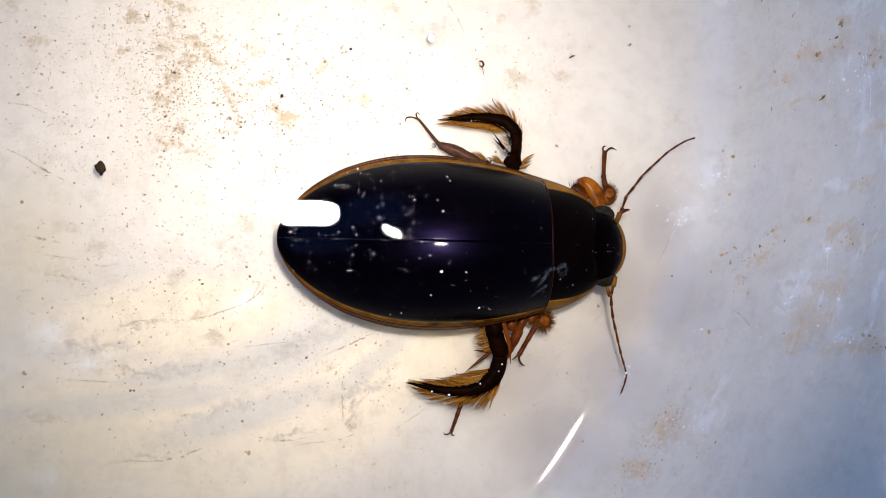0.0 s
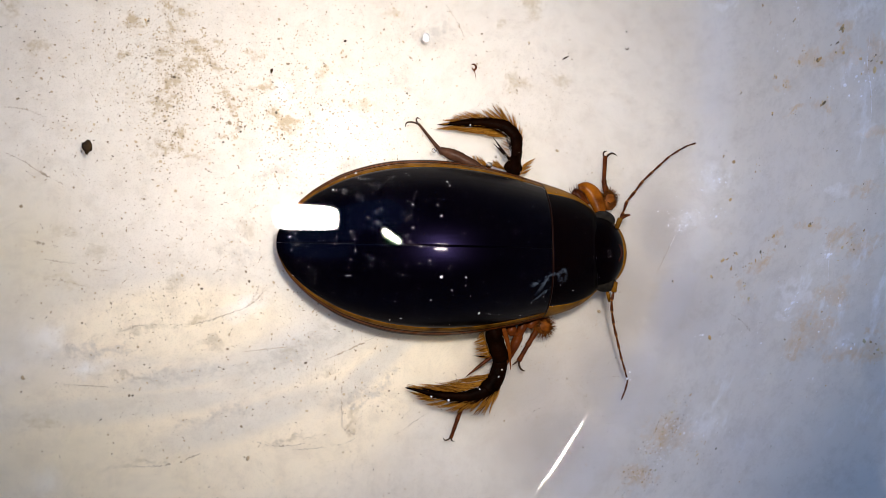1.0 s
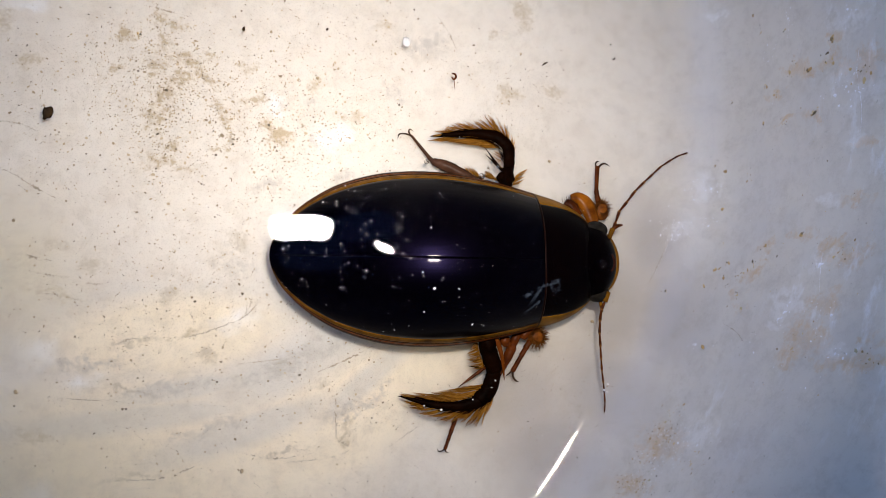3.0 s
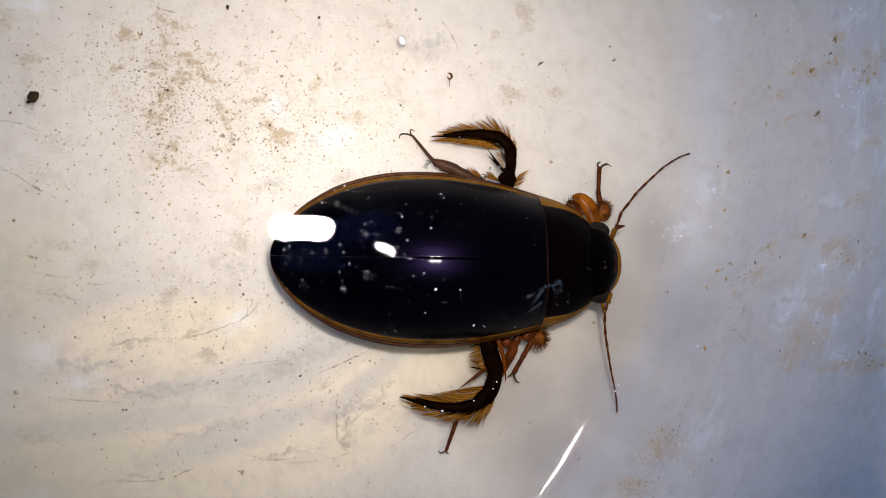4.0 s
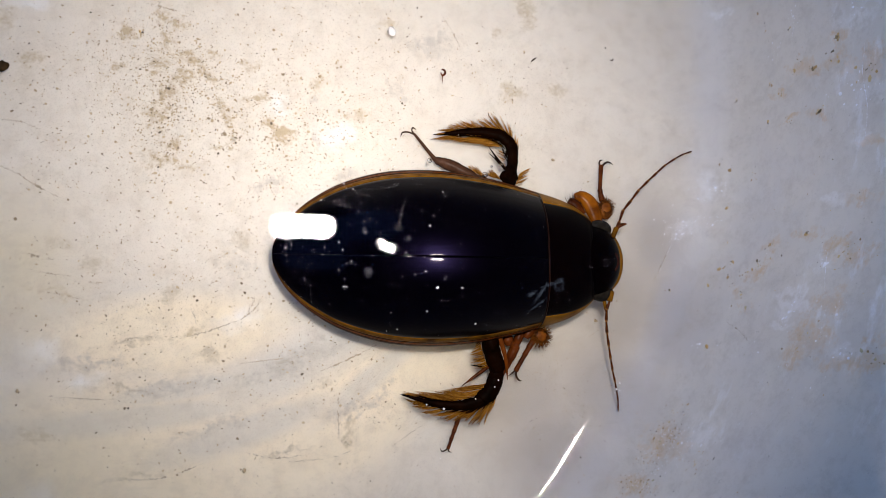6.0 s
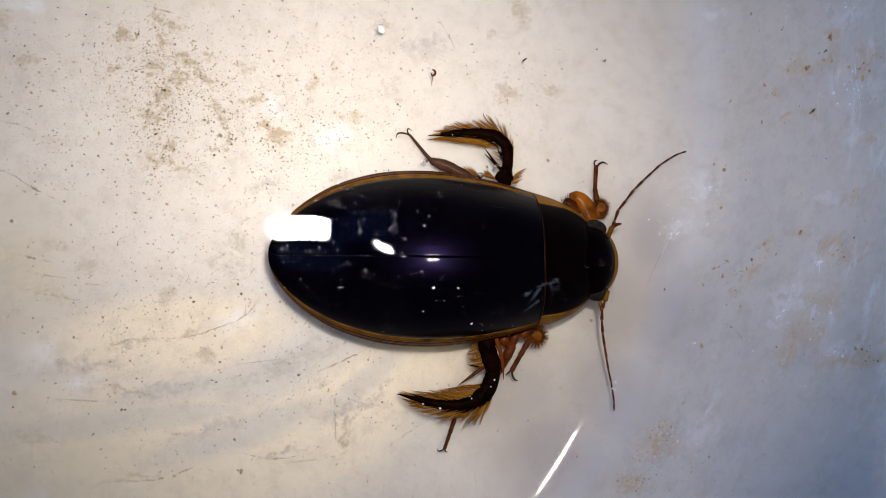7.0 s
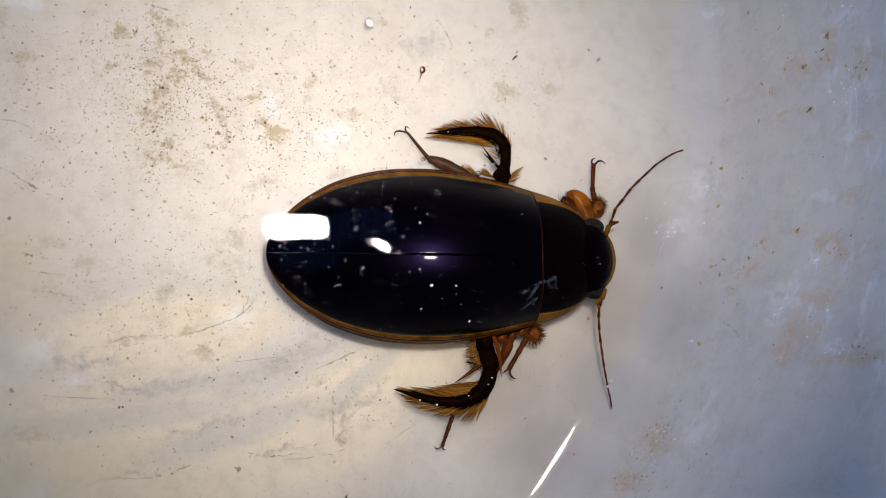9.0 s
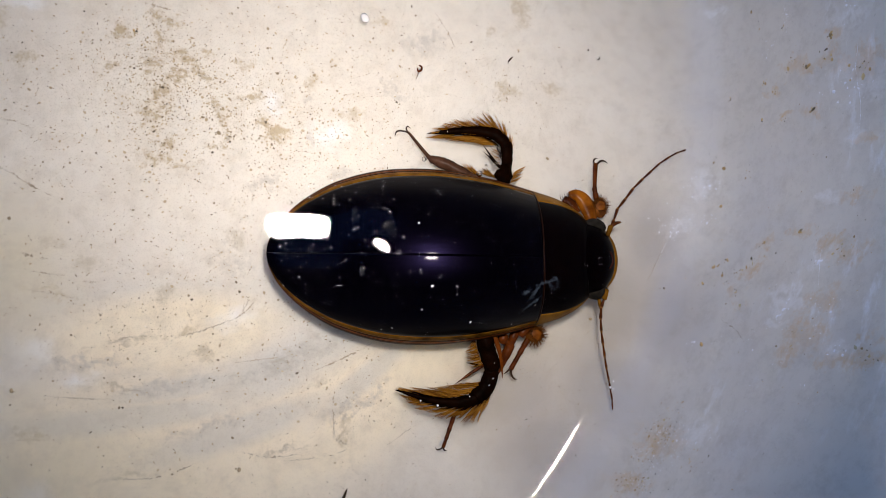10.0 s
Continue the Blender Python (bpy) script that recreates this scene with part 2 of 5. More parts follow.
    # rosy grey tint near the corner: the light's falloff painted into the colour
    corner_shade = spots(nodes, links, place, [((21.0, -4.5, 0.0), (8, 11, 8), 0), ((26.0, -6.0, 1.5), (8, 10, 8), 0), ((19.5, -13.5, 0.5), (11, 9, 8), -35), ((13.0, -20.0, 0.0), (11, 8, 8), -35), ((9.5, -14.0, 0.0), (10, 8, 8), 0), ((25.0, 2.5, 0.5), (5, 8, 6), 0)])
    base = mixed(nodes, links, times(nodes, links, times(nodes, links, corner_shade, 1.0), 0.75, "MINIMUM"), base, (0.40, 0.38, 0.365))
    # stains on the side, drawn out along the water line: ochre crusts and pale lime
    middle = nodes.new("ShaderNodeVectorMath")
    middle.operation = "SUBTRACT"
    middle.inputs[1].default_value = (BASIN[0] * MM, BASIN[1] * MM, 0)
    links.new(place, middle.inputs[0])
    part_of = nodes.new("ShaderNodeSeparateXYZ")
    links.new(middle.outputs[0], part_of.inputs[0])
    along = nodes.new("ShaderNodeCombineXYZ")
    links.new(times(nodes, links, times(nodes, links, part_of.outputs[1], part_of.outputs[0], "ARCTAN2"), 0.034), along.inputs[0])
    links.new(part_of.outputs[2], along.inputs[1])
    streaks = noise_at(520.0, 5.0, 0.65, along.outputs[0])
    drawn = ramp(nodes, links, streaks, [(0.42, (0, 0, 0)), (0.62, (1, 1, 1))])
    low_crust = [
        ((33.5, -0.7, 23.4), (2.7, 1.7, 4.1), 0), ((33.6, 0.5, 21.2), (1.3, 0.8, 2.5), 0), ((31.8, -5.2, 22.4), (1.3, 2.2, 3.2), 0), ((30.4, -8.2, 21.3), (1.2, 2.9, 4.4), 0),
        ((29.5, -9.9, 20.3), (1.3, 1.6, 2.5), 0), ((31.4, -8.7, 28.8), (0.8, 0.8, 2.5), 0), ((30.1, -10.7, 26.6), (2.0, 0.8, 3.1), 0), ((32.4, 1.1, 12.1), (0.9, 0.7, 2.5), 0),
        ((31.7, -0.7, 11.0), (0.6, 1.0, 2.5), 0), ((30.4, -3.7, 9.4), (0.7, 1.0, 2.5), 0), ((30.1, -5.1, 10.8), (0.8, 0.8, 2.5), 0), ((33.3, 1.7, 17.1), (0.9, 0.7, 2.5), 0),
        ((31.3, -1.6, 10.5), (1.5, 1.0, 2.5), 0)]
    high_crust = [
        ((36.0, 19.0, 15.1), (0.9, 0.9, 2.5), 0), ((35.8, 19.6, 12.9), (1.0, 1.1, 2.5), 0), ((36.7, 21.2, 18.6), (1.2, 1.1, 2.5), 0), ((36.5, 19.5, 17.9), (1.3, 1.0, 2.5), 0),
        ((36.9, 17.3, 22.4), (0.9, 2.9, 4.3), 0), ((36.1, 9.7, 23.4), (1.5, 0.7, 2.5), 0), ((35.0, 4.6, 23.2), (1.1, 1.2, 2.5), 0), ((35.7, 14.0, 16.3), (0.8, 1.1, 2.5), 0),
        ((35.3, 17.6, 10.5), (0.9, 0.8, 2.5), 0), ((35.2, 14.4, 12.1), (0.9, 0.6, 2.5), 0), ((30.8, -10.3, 29.6), (1.2, 1.0, 2.5), 0), ((22.6, -19.1, 8.0), (3.5, 2.9, 5.3), 0),
        ((19.4, -23.1, 6.5), (2.9, 1.8, 4.4), 0)]
    lime = [
        ((28.2, 4.1, 1.3), (2.2, 1.3, 3.2), 25), ((31.0, -5.3, 17.5), (0.7, 2.5, 3.7), 0), ((30.2, -7.1, 17.1), (0.8, 0.8, 2.5), 0),
        ((32.9, -1.4, 20.4), (0.6, 1.9, 2.8), 0), ((30.5, -9.6, 25.6), (0.7, 1.6, 2.5), 0), ((32.8, 29.0, 2.9), (2.2, 0.9, 3.2), 15), ((37.0, 23.2, 20.6), (0.5, 3.0, 4.5), 0),
        ((36.7, 15.8, 21.4), (0.8, 3.5, 5.2), 0), ((36.0, 10.1, 22.3), (1.5, 1.1, 2.5), 0), ((34.4, 4.6, 19.6), (1.7, 1.1, 2.5), 0), ((31.2, 9.0, 2.7), (1.9, 2.6, 3.8), 0),
        ((24.1, -17.6, 11.8), (2.8, 2.8, 4.3), 0)]
    crust = times(nodes, links, torn(low_crust, 0.15, 0.8, frayed, 3.0), torn(high_crust, 0.15, 0.8, frayed, 3.0), "MAXIMUM")
    base = mixed(nodes, links, times(nodes, links, crust, times(nodes, links, times(nodes, links, drawn, 0.5), 0.42, "ADD")), base, (0.62, 0.46, 0.28))
    base = mixed(nodes, links, times(nodes, links, torn(lime, 0.05, 0.9, frayed, 2.5), 0.36), base, (0.88, 0.88, 0.88))
    mottle = times(nodes, links, spots(nodes, links, ragged, [((31.5, -6.0, 26.0), (9, 16, 14), 0), ((36.5, 16.0, 23.0), (7, 20, 9), 0), ((25.0, -17.0, 16.0), (8, 9, 8), 0)]), 1.6)
    white_streaks = ramp(nodes, links, streaks, [(0.56, (0, 0, 0)), (0.70, (1, 1, 1))])
    base = mixed(nodes, links, times(nodes, links, times(nodes, links, mottle, 1.0, "MINIMUM"), times(nodes, links, white_streaks, 0.6)), base, (0.85, 0.87, 0.90))
    # blue-grey mottle of the side, with some of the daylight's blue painted in
    cloud = ramp(nodes, links, noise_at(75.0, 6.0, 0.65), [(0.42, (0, 0, 0)), (0.66, (1, 1, 1))])
    side = spots(nodes, links, ragged, [((33.1, -0.3, 19.5), (30, 60, 40), 0)])
    base = mixed(nodes, links, times(nodes, links, times(nodes, links, cloud, side), 0.35), base, (0.46, 0.48, 0.53))
    # grey smears all over
    smear = ramp(nodes, links, noise_at(420.0, 9.0, 0.85), [(0.47, (0, 0, 0)), (0.72, (1, 1, 1))])
    base = mixed(nodes, links, times(nodes, links, smear, 0.50), base, (0.40, 0.355, 0.29))
    speck = ramp(nodes, links, noise_at(1900.0, 4.0, 0.7), [(0.66, (0, 0, 0)), (0.74, (1, 1, 1))])
    base = mixed(nodes, links, times(nodes, links, speck, 0.6), base, (0.30, 0.27, 0.20))
    links.new(base, bsdf.inputs["Base Color"])
    bsdf.inputs["Roughness"].default_value = 0.5
    bsdf.inputs["IOR"].default_value = 1.2
    bsdf.inputs["Subsurface Weight"].default_value = 0.8
    bsdf.inputs["Subsurface Radius"].default_value = (1.0, 0.9, 0.8)
    bsdf.inputs["Subsurface Scale"].default_value = 0.006
    # the flat floor is worn dull; the corner and the side keep their polish
    high = nodes.new("ShaderNodeSeparateXYZ")
    links.new(place, high.inputs[0])
    polish = nodes.new("ShaderNodeMapRange")
    polish.inputs["From Min"].default_value, polish.inputs["From Max"].default_value = 0.00002, 0.00008
    links.new(high.outputs[2], polish.inputs["Value"])
    links.new(times(nodes, links, polish.outputs[0], 1.0), bsdf.inputs["Coat Weight"])
    bsdf.inputs["Coat IOR"].default_value = 1.3
    bsdf.inputs["Coat Roughness"].default_value = 0.03
    b = node(nodes, "ShaderNodeBump", Strength=0.12, Distance=0.00003)
    links.new(noise_at(700.0, 5.0), b.inputs["Height"])
    links.new(b.outputs[0], bsdf.inputs["Normal"])
    return m


PLASTIC = plastic()
WATER_SKIN = clear("still_water", 1.33)
BUBBLE = material("air_bubble")[0]
BUBBLE.node_tree.nodes["Principled BSDF"].inputs["Transmission Weight"].default_value = 1.0
BUBBLE.node_tree.nodes["Principled BSDF"].inputs["IOR"].default_value = 0.78
BUBBLE.node_tree.nodes["Principled BSDF"].inputs["Roughness"].default_value = 0.05
BUBBLE.node_tree.nodes["Principled BSDF"].inputs["Coat Weight"].default_value = 1.0
SHELL = simple("black_chitin", (0.00015, 0.0001, 0.0004), (0.0004, 0.0002, 0.0006), 0.31, 300.0, 0.30, 0.013, 0.065, 0.0, 1.2, 0.15)
SHELL.node_tree.nodes["Principled BSDF"].inputs["Specular Tint"].default_value = (0.34, 0.26, 1.0, 1)
SHELL.node_tree.nodes["Principled BSDF"].inputs["Coat IOR"].default_value = 2.0
# fine lines along the wing cases
lines = SHELL.node_tree.nodes.new("ShaderNodeMapping")
lines.inputs["Scale"].default_value = (0.12, 1.0, 1.0)
SHELL.node_tree.links.new(SHELL.node_tree.nodes["Texture Coordinate"].outputs["Object"], lines.inputs["Vector"])
SHELL.node_tree.links.new(lines.outputs[0], SHELL.node_tree.nodes["Noise Texture.001"].inputs["Vector"])
SHIELD = simple("brown_black_chitin", (0.0003, 0.0002, 0.0004), (0.0014, 0.0004, 0.0004), 0.36, 350.0, 0.08, 0.006, 0.06, 0.0, 1.2, 0.05)
SHIELD.node_tree.nodes["Principled BSDF"].inputs["Specular Tint"].default_value = (0.40, 0.26, 0.9, 1)
SEAM = simple("dark_red_chitin", (0.004, 0.0012, 0.001), (0.013, 0.004, 0.002), 0.4, 900.0, 0.1, 0.0, 0.05, 0.0, 1.2, 0.15)
PALE_MARGIN = simple("light_ochre_chitin", (0.10, 0.042, 0.003), (0.24, 0.108, 0.010), 0.35, 500.0, 0.1, 0.03, 0.05, 0.0, 1.2, 0.05)
MARGIN = simple("ochre_chitin", (0.040, 0.015, 0.001), (0.205, 0.090, 0.008), 0.35, 650.0, 0.2, 0.03, 0.05, 0.0, 1.2, 0.05)
RIM = simple("dark_brown_chitin", (0.010, 0.003, 0.0006), (0.034, 0.011, 0.002), 0.35, 700.0, 0.1, 0.0, 0.05, 0.0, 1.2, 0.08)
EDGE = simple("amber_chitin", (0.06, 0.014, 0.002), (0.15, 0.040, 0.005), 0.35, 700.0, 0.1, 0.0, 0.05, 0.0, 1.2, 0.1)
EYE = simple("grey_brown_eye", (0.006, 0.0055, 0.0045), (0.022, 0.019, 0.015), 0.25, 1500.0, 0.1, 0.08, 0.05, 0.0, 1.2, 0.08)
MARK = simple("red_brown_mark", (0.012, 0.004, 0.003), (0.045, 0.013, 0.008), 0.4, 900.0, 0.1, 0.0, 0.05, 0.0, 1.2, 0.1)
LEG_DARK = simple("dark_leg_chitin", (0.0008, 0.0003, 0.0001), (0.0065, 0.0018, 0.0005), 0.45, 700.0, 0.6, 0.0, 0.05, 0.0, 1.2, 0.04)
LEG_BROWN = simple("brown_leg_chitin", (0.030, 0.006, 0.001), (0.17, 0.040, 0.005), 0.35, 700.0, 0.25, 0.0, 0.05, 0.35)
LEG_ORANGE = simple("orange_leg_chitin", (0.075, 0.016, 0.001), (0.40, 0.125, 0.007), 0.30, 450.0, 0.25, 0.2, 0.05, 0.25)
GOLD_BRISTLE = simple("brown_bristle", (0.05, 0.014, 0.002), (0.26, 0.09, 0.012), 0.4, 900.0, 0.0, 0.0, 0.05, 0.3)
PAD = simple("sucker_pad", (0.05, 0.012, 0.001), (0.28, 0.085, 0.008), 0.5, 1200.0, 0.4, 0.0, 0.05, 0.2)
RING = simple("pale_joint", (0.22, 0.095, 0.022), (0.38, 0.18, 0.055), 0.4)
# far middle leg's greyer brown, with the water's haze put into the colour
LEG_DUSKY = simple("dusky_leg_chitin", (0.030, 0.013, 0.007), (0.10, 0.046, 0.026), 0.4, 900.0, 0.1, 0.0, 0.05, 0.3)
FEELER = simple("red_brown_feeler", (0.020, 0.005, 0.001), (0.13, 0.034, 0.006), 0.35, 2500.0, 0.1, 0.0, 0.05, 0.2)
HAIR = simple("golden_hair", (0.32, 0.12, 0.010), (0.72, 0.36, 0.070), 0.4, 700.0, 0.0, 0.0, 0.05, 0.5)
hair_nodes, hair_links = HAIR.node_tree.nodes, HAIR.node_tree.links
strand = ramp(hair_nodes, hair_links, hair_nodes.new("ShaderNodeNewGeometry").outputs["Random Per Island"], [(0.08, (0.07, 0.020, 0.001)), (0.40, (0.32, 0.125, 0.008)), (0.95, (0.66, 0.34, 0.05))])
for shader in ("Principled BSDF", "Translucent BSDF"):
    hair_links.new(strand, hair_nodes[shader].inputs[0])
CLAW = simple("horn_claw", (0.02, 0.012, 0.008), (0.06, 0.036, 0.022), 0.3, 900.0)
PALE_DUST = simple("pale_dust", (0.70, 0.71, 0.75), (0.90, 0.90, 0.92), 0.6, 2000.0)
SCUFF = simple("rubbed_chitin", (0.010, 0.015, 0.024), (0.045, 0.060, 0.085), 0.6, 1500.0)
PETAL = simple("white_flake", (0.8, 0.8, 0.8), (0.95, 0.95, 0.95), 0.3, 900.0, 0.1, 1.0, 0.1, 0.5)
GRIT = simple("grey_brown_grit", (0.07, 0.058, 0.04), (0.30, 0.25, 0.17), 0.8, 600.0)
RUST = simple("ochre_grit", (0.09, 0.065, 0.025), (0.62, 0.42, 0.17), 0.8, 600.0)
for grit, stops in ((GRIT, [(0.0, (0.06, 0.05, 0.04)), (0.10, (0.19, 0.155, 0.11)), (0.55, (0.37, 0.30, 0.20)), (1.0, (0.50, 0.42, 0.29))]),
                    (RUST, [(0.0, (0.09, 0.075, 0.05)), (0.2, (0.24, 0.19, 0.11)), (0.5, (0.46, 0.30, 0.13)), (0.8, (0.62, 0.47, 0.23)), (1.0, (0.38, 0.37, 0.25))])):
    tone = ramp(grit.node_tree.nodes, grit.node_tree.links, grit.node_tree.nodes.new("ShaderNodeNewGeometry").outputs["Random Per Island"], stops)
    grit.node_tree.links.new(tone, grit.node_tree.nodes["Principled BSDF"].inputs["Base Color"])
SCRATCH = simple("dirty_scratch", (0.28, 0.24, 0.18), (0.50, 0.44, 0.35), 0.8, 900.0)
BARK = simple("dark_debris", (0.010, 0.007, 0.004), (0.06, 0.035, 0.015), 0.8, 700.0, 0.5)


# ---- mesh helpers ----
def mesh(name, verts, faces, mat, smooth=True):
    me = bpy.data.meshes.new(name)
    me.from_pydata([tuple(c * MM for c in v) for v in verts], [], faces)
    me.materials.append(mat)
    me.update()
    if smooth:
        me.polygons.foreach_set("use_smooth", [True] * len(me.polygons))
    return me


def part(name, data, parent, label=""):
    ob = tagged(new(name, data), label)
    ob.parent = parent
    return ob


def joined(pieces):
    verts, faces = [], []
    for v, f in pieces:
        k = len(verts)
        verts += v
        faces += [tuple(i + k for i in face) for face in f]
    return verts, faces


def curve(points, n):
    """n points along a Catmull-Rom curve; each point may carry further numbers, such as a radius."""
    p = [np.array(q, float) for q in points]
    p = [2 * p[0] - p[1]] + p + [2 * p[-1] - p[-2]]
    out = []
    for i in range(n):
        u = i / (n - 1) * (len(points) - 1)
        k = min(int(u), len(points) - 2)
        a, b, c, d = p[k:k + 4]
        u -= k
        out.append(0.5 * (2 * b + (c - a) * u + (2 * a - 5 * b + 4 * c - d) * u * u + (3 * b - a - 3 * c + d) * u ** 3))
    return out


def tube(points, sides=10, n=None, flat=1.0, uneven=0.0):
    """A limb along (x, y, z, radius); flat squashes its height."""
    rows = curve(points, n or 5 * len(points))
    verts, faces = [], []
    rng = random.Random(len(rows) * 31 + sides)
    for i, r in enumerate(rows):
        a, b = rows[max(i - 1, 0)], rows[min(i + 1, len(rows) - 1)]
        way = Vector(b[:3] - a[:3]).normalized()
        side = way.cross(Vector((0, 0, 1)))
        side = side.normalized() if side.length > 1e-4 else Vector((1, 0, 0))
        up = side.cross(way)
        for j in range(sides):
            w = 2 * math.pi * j / sides
            k = max(r[3], 0.004) * (1 + rng.uniform(-uneven, uneven))
            q = Vector(r[:3]) + side * (math.cos(w) * k) + up * (math.sin(w) * k * flat)
            verts.append(tuple(q))
    for i in range(len(rows) - 1):
        for j in range(sides):
            k = (j + 1) % sides
            faces.append((i * sides + j, i * sides + k, (i + 1) * sides + k, (i + 1) * sides + j))
    faces.append(tuple(range(sides))[::-1])
    faces.append(tuple((len(rows) - 1) * sides + j for j in range(sides)))
    return verts, faces


def ball(at, size, rings=10, sides=14, rough=0.0, seed=0):
    rng = random.Random(seed)
    verts, faces = [(at[0], at[1], at[2] + size[2])], []
    for i in range(1, rings):
        a = math.pi * i / rings
        for j in range(sides):
            b = 2 * math.pi * j / sides
            k = 1 + rng.uniform(-rough, rough)
            verts.append((at[0] + size[0] * k * math.sin(a) * math.cos(b), at[1] + size[1] * k * math.sin(a) * math.sin(b), at[2] + size[2] * k * math.cos(a)))
    verts.append((at[0], at[1], at[2] - size[2]))
    for j in range(sides):
        k = (j + 1) % sides
        faces.append((0, 1 + j, 1 + k))
        for i in range(rings - 2):
            faces.append((1 + i * sides + j, 1 + (i + 1) * sides + j, 1 + (i + 1) * sides + k, 1 + i * sides + k))
        faces.append((len(verts) - 1, 1 + (rings - 2) * sides + k, 1 + (rings - 2) * sides + j))
    return verts, faces


def hairs(roots, tips, count, width=0.05, jitter=0.35, lift=0.3, seed=0, clumps=14):
    """A fringe of fine tapered hairs from a line of roots to a line of tips, bowed and stuck together in wet clumps."""
    rng = random.Random(seed)
    a, b = curve(roots, 60), curve(tips, 60)
    locks = [(rng.gauss(0, jitter * 0.5), rng.gauss(0, jitter * 0.5), rng.uniform(0.75, 1.08), rng.uniform(-0.02, 0.12)) for _ in range(clumps)]
    pieces = []
    for _ in range(count):
        u = rng.random()
        k = min(clumps - 1, int(u * clumps))
        lx, ly, reach, bend = locks[k]
        middle = (k + 0.5) / clumps
        p = a[int(u * 59)]
        q = b[max(0, min(59, int((middle + (u - middle) * 0.45) * 59)))]
        reach *= rng.uniform(0.6, 1.0)
        q = p + (q - p) * reach + np.array([lx + rng.gauss(0, jitter * 0.12), ly + rng.gauss(0, jitter * 0.12), rng.uniform(-0.3, 1) * lift])
        way = q - p
        m = (p + q) / 2 + np.array([-way[1], way[0], 0]) * (bend + rng.uniform(-0.03, 0.03))
        w = width * rng.uniform(0.6, 1.1)
        pieces.append(tube([(*p, w), (*m, w * 0.75), (*q, w * 0.1)], 4, 6))
    return joined(pieces)


# ---- the basin ----


def profile(s):
    """Radius, height and the normal's slope of the basin at s mm from its middle along the surface."""
    flat = FLOOR_R - FILLET
    if s <= flat:
        return s, 0.0, 0.0
    a = (s - flat) / FILLET
    if a <= radians(LEAN):
        return flat + FILLET * math.sin(a), FILLET * (1 - math.cos(a)), a
    a = radians(LEAN)
    k = s - flat - FILLET * a
    return flat + FILLET * math.sin(a) + k * math.cos(a), FILLET * (1 - math.cos(a)) + k * math.sin(a), a


def on_basin(angle, s, lift=0.0):
    """Place and normal on the basin's inside, by degrees round its middle and mm along the surface."""
    r, z, a = profile(s)
    c, d = math.cos(radians(angle)), math.sin(radians(angle))
    n = Vector((-math.sin(a) * c, -math.sin(a) * d, math.cos(a)))
    return Vector((BASIN[0] + r * c, BASIN[1] + r * d, z)) + n * lift, n


def build_basin():
    steps = [0, 8, 16, 24, 32, 40, 48, 56, 64, FLOOR_R - FILLET] + [FLOOR_R - FILLET + FILLET * radians(LEAN) * i / 24 for i in range(1, 25)]
    steps += [steps[-1] + d for d in (4, 10, 18, 28, 38)]
    around = 160
    inner = [profile(s)[:2] for s in steps]
    line = inner[1:] + [(inner[-1][0] + 3, inner[-1][1] + 1.2), (inner[-1][0] + 6, inner[-1][1] - 1), (inner[-1][0] + 3, inner[-1][1] - 3)]
    line += [(FLOOR_R + 3.5, 4), (FLOOR_R - 4, -2.2)]
    verts, faces = [(BASIN[0], BASIN[1], 0)], []
    for r, z in line:
        for j in range(around):
            w = 2 * math.pi * j / around
            verts.append((BASIN[0] + r * math.cos(w), BASIN[1] + r * math.sin(w), z))
    verts.append((BASIN[0], BASIN[1], -2.2))
    for j in range(around):
        k = (j + 1) % around
        faces.append((0, 1 + j, 1 + k))
        for i in range(len(line) - 1):
            faces.append((1 + i * around + j, 1 + (i + 1) * around + j, 1 + (i + 1) * around + k, 1 + i * around + k))
        faces.append((len(verts) - 1, 1 + (len(line) - 1) * around + k, 1 + (len(line) - 1) * around + j))
    basin = new("basin", mesh("basin", verts, faces, PLASTIC))
    return tagged(basin, "round off-white plastic basin with brown algae stains and scratches", "basin", kind="structure")


basin = build_basin()


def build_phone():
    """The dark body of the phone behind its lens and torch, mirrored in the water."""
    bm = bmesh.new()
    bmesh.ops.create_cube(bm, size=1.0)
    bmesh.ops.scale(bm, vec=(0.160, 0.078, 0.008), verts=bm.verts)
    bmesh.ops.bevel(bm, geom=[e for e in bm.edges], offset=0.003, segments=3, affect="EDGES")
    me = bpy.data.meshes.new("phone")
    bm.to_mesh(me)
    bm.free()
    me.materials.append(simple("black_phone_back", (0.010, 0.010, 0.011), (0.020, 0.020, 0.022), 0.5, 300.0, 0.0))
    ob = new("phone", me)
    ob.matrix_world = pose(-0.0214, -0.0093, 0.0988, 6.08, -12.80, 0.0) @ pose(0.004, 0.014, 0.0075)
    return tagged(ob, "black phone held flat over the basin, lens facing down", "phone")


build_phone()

# table top under the basin
table = new("ground", mesh("ground", [(-500, -500, -2.3), (500, -500, -2.3), (500, 500, -2.3), (-500, 500, -2.3)], [(0, 1, 2, 3)],
                           simple("dark_table", (0.05, 0.05, 0.055), (0.09, 0.09, 0.095), 0.6, 40.0)))
tagged(table, "dark plain table top under the basin", "table", kind="structure")

# still water
r = FLOOR_R + 2.0
water = new("water", mesh("water", [(BASIN[0] + r * math.cos(radians(3 * j)), BASIN[1] + r * math.sin(radians(3 * j)), WATER) for j in range(120)],
                          [tuple(range(120))], WATER_SKIN, False))
tagged(water, "still clear shallow water filling the basin", "water", kind="structure")


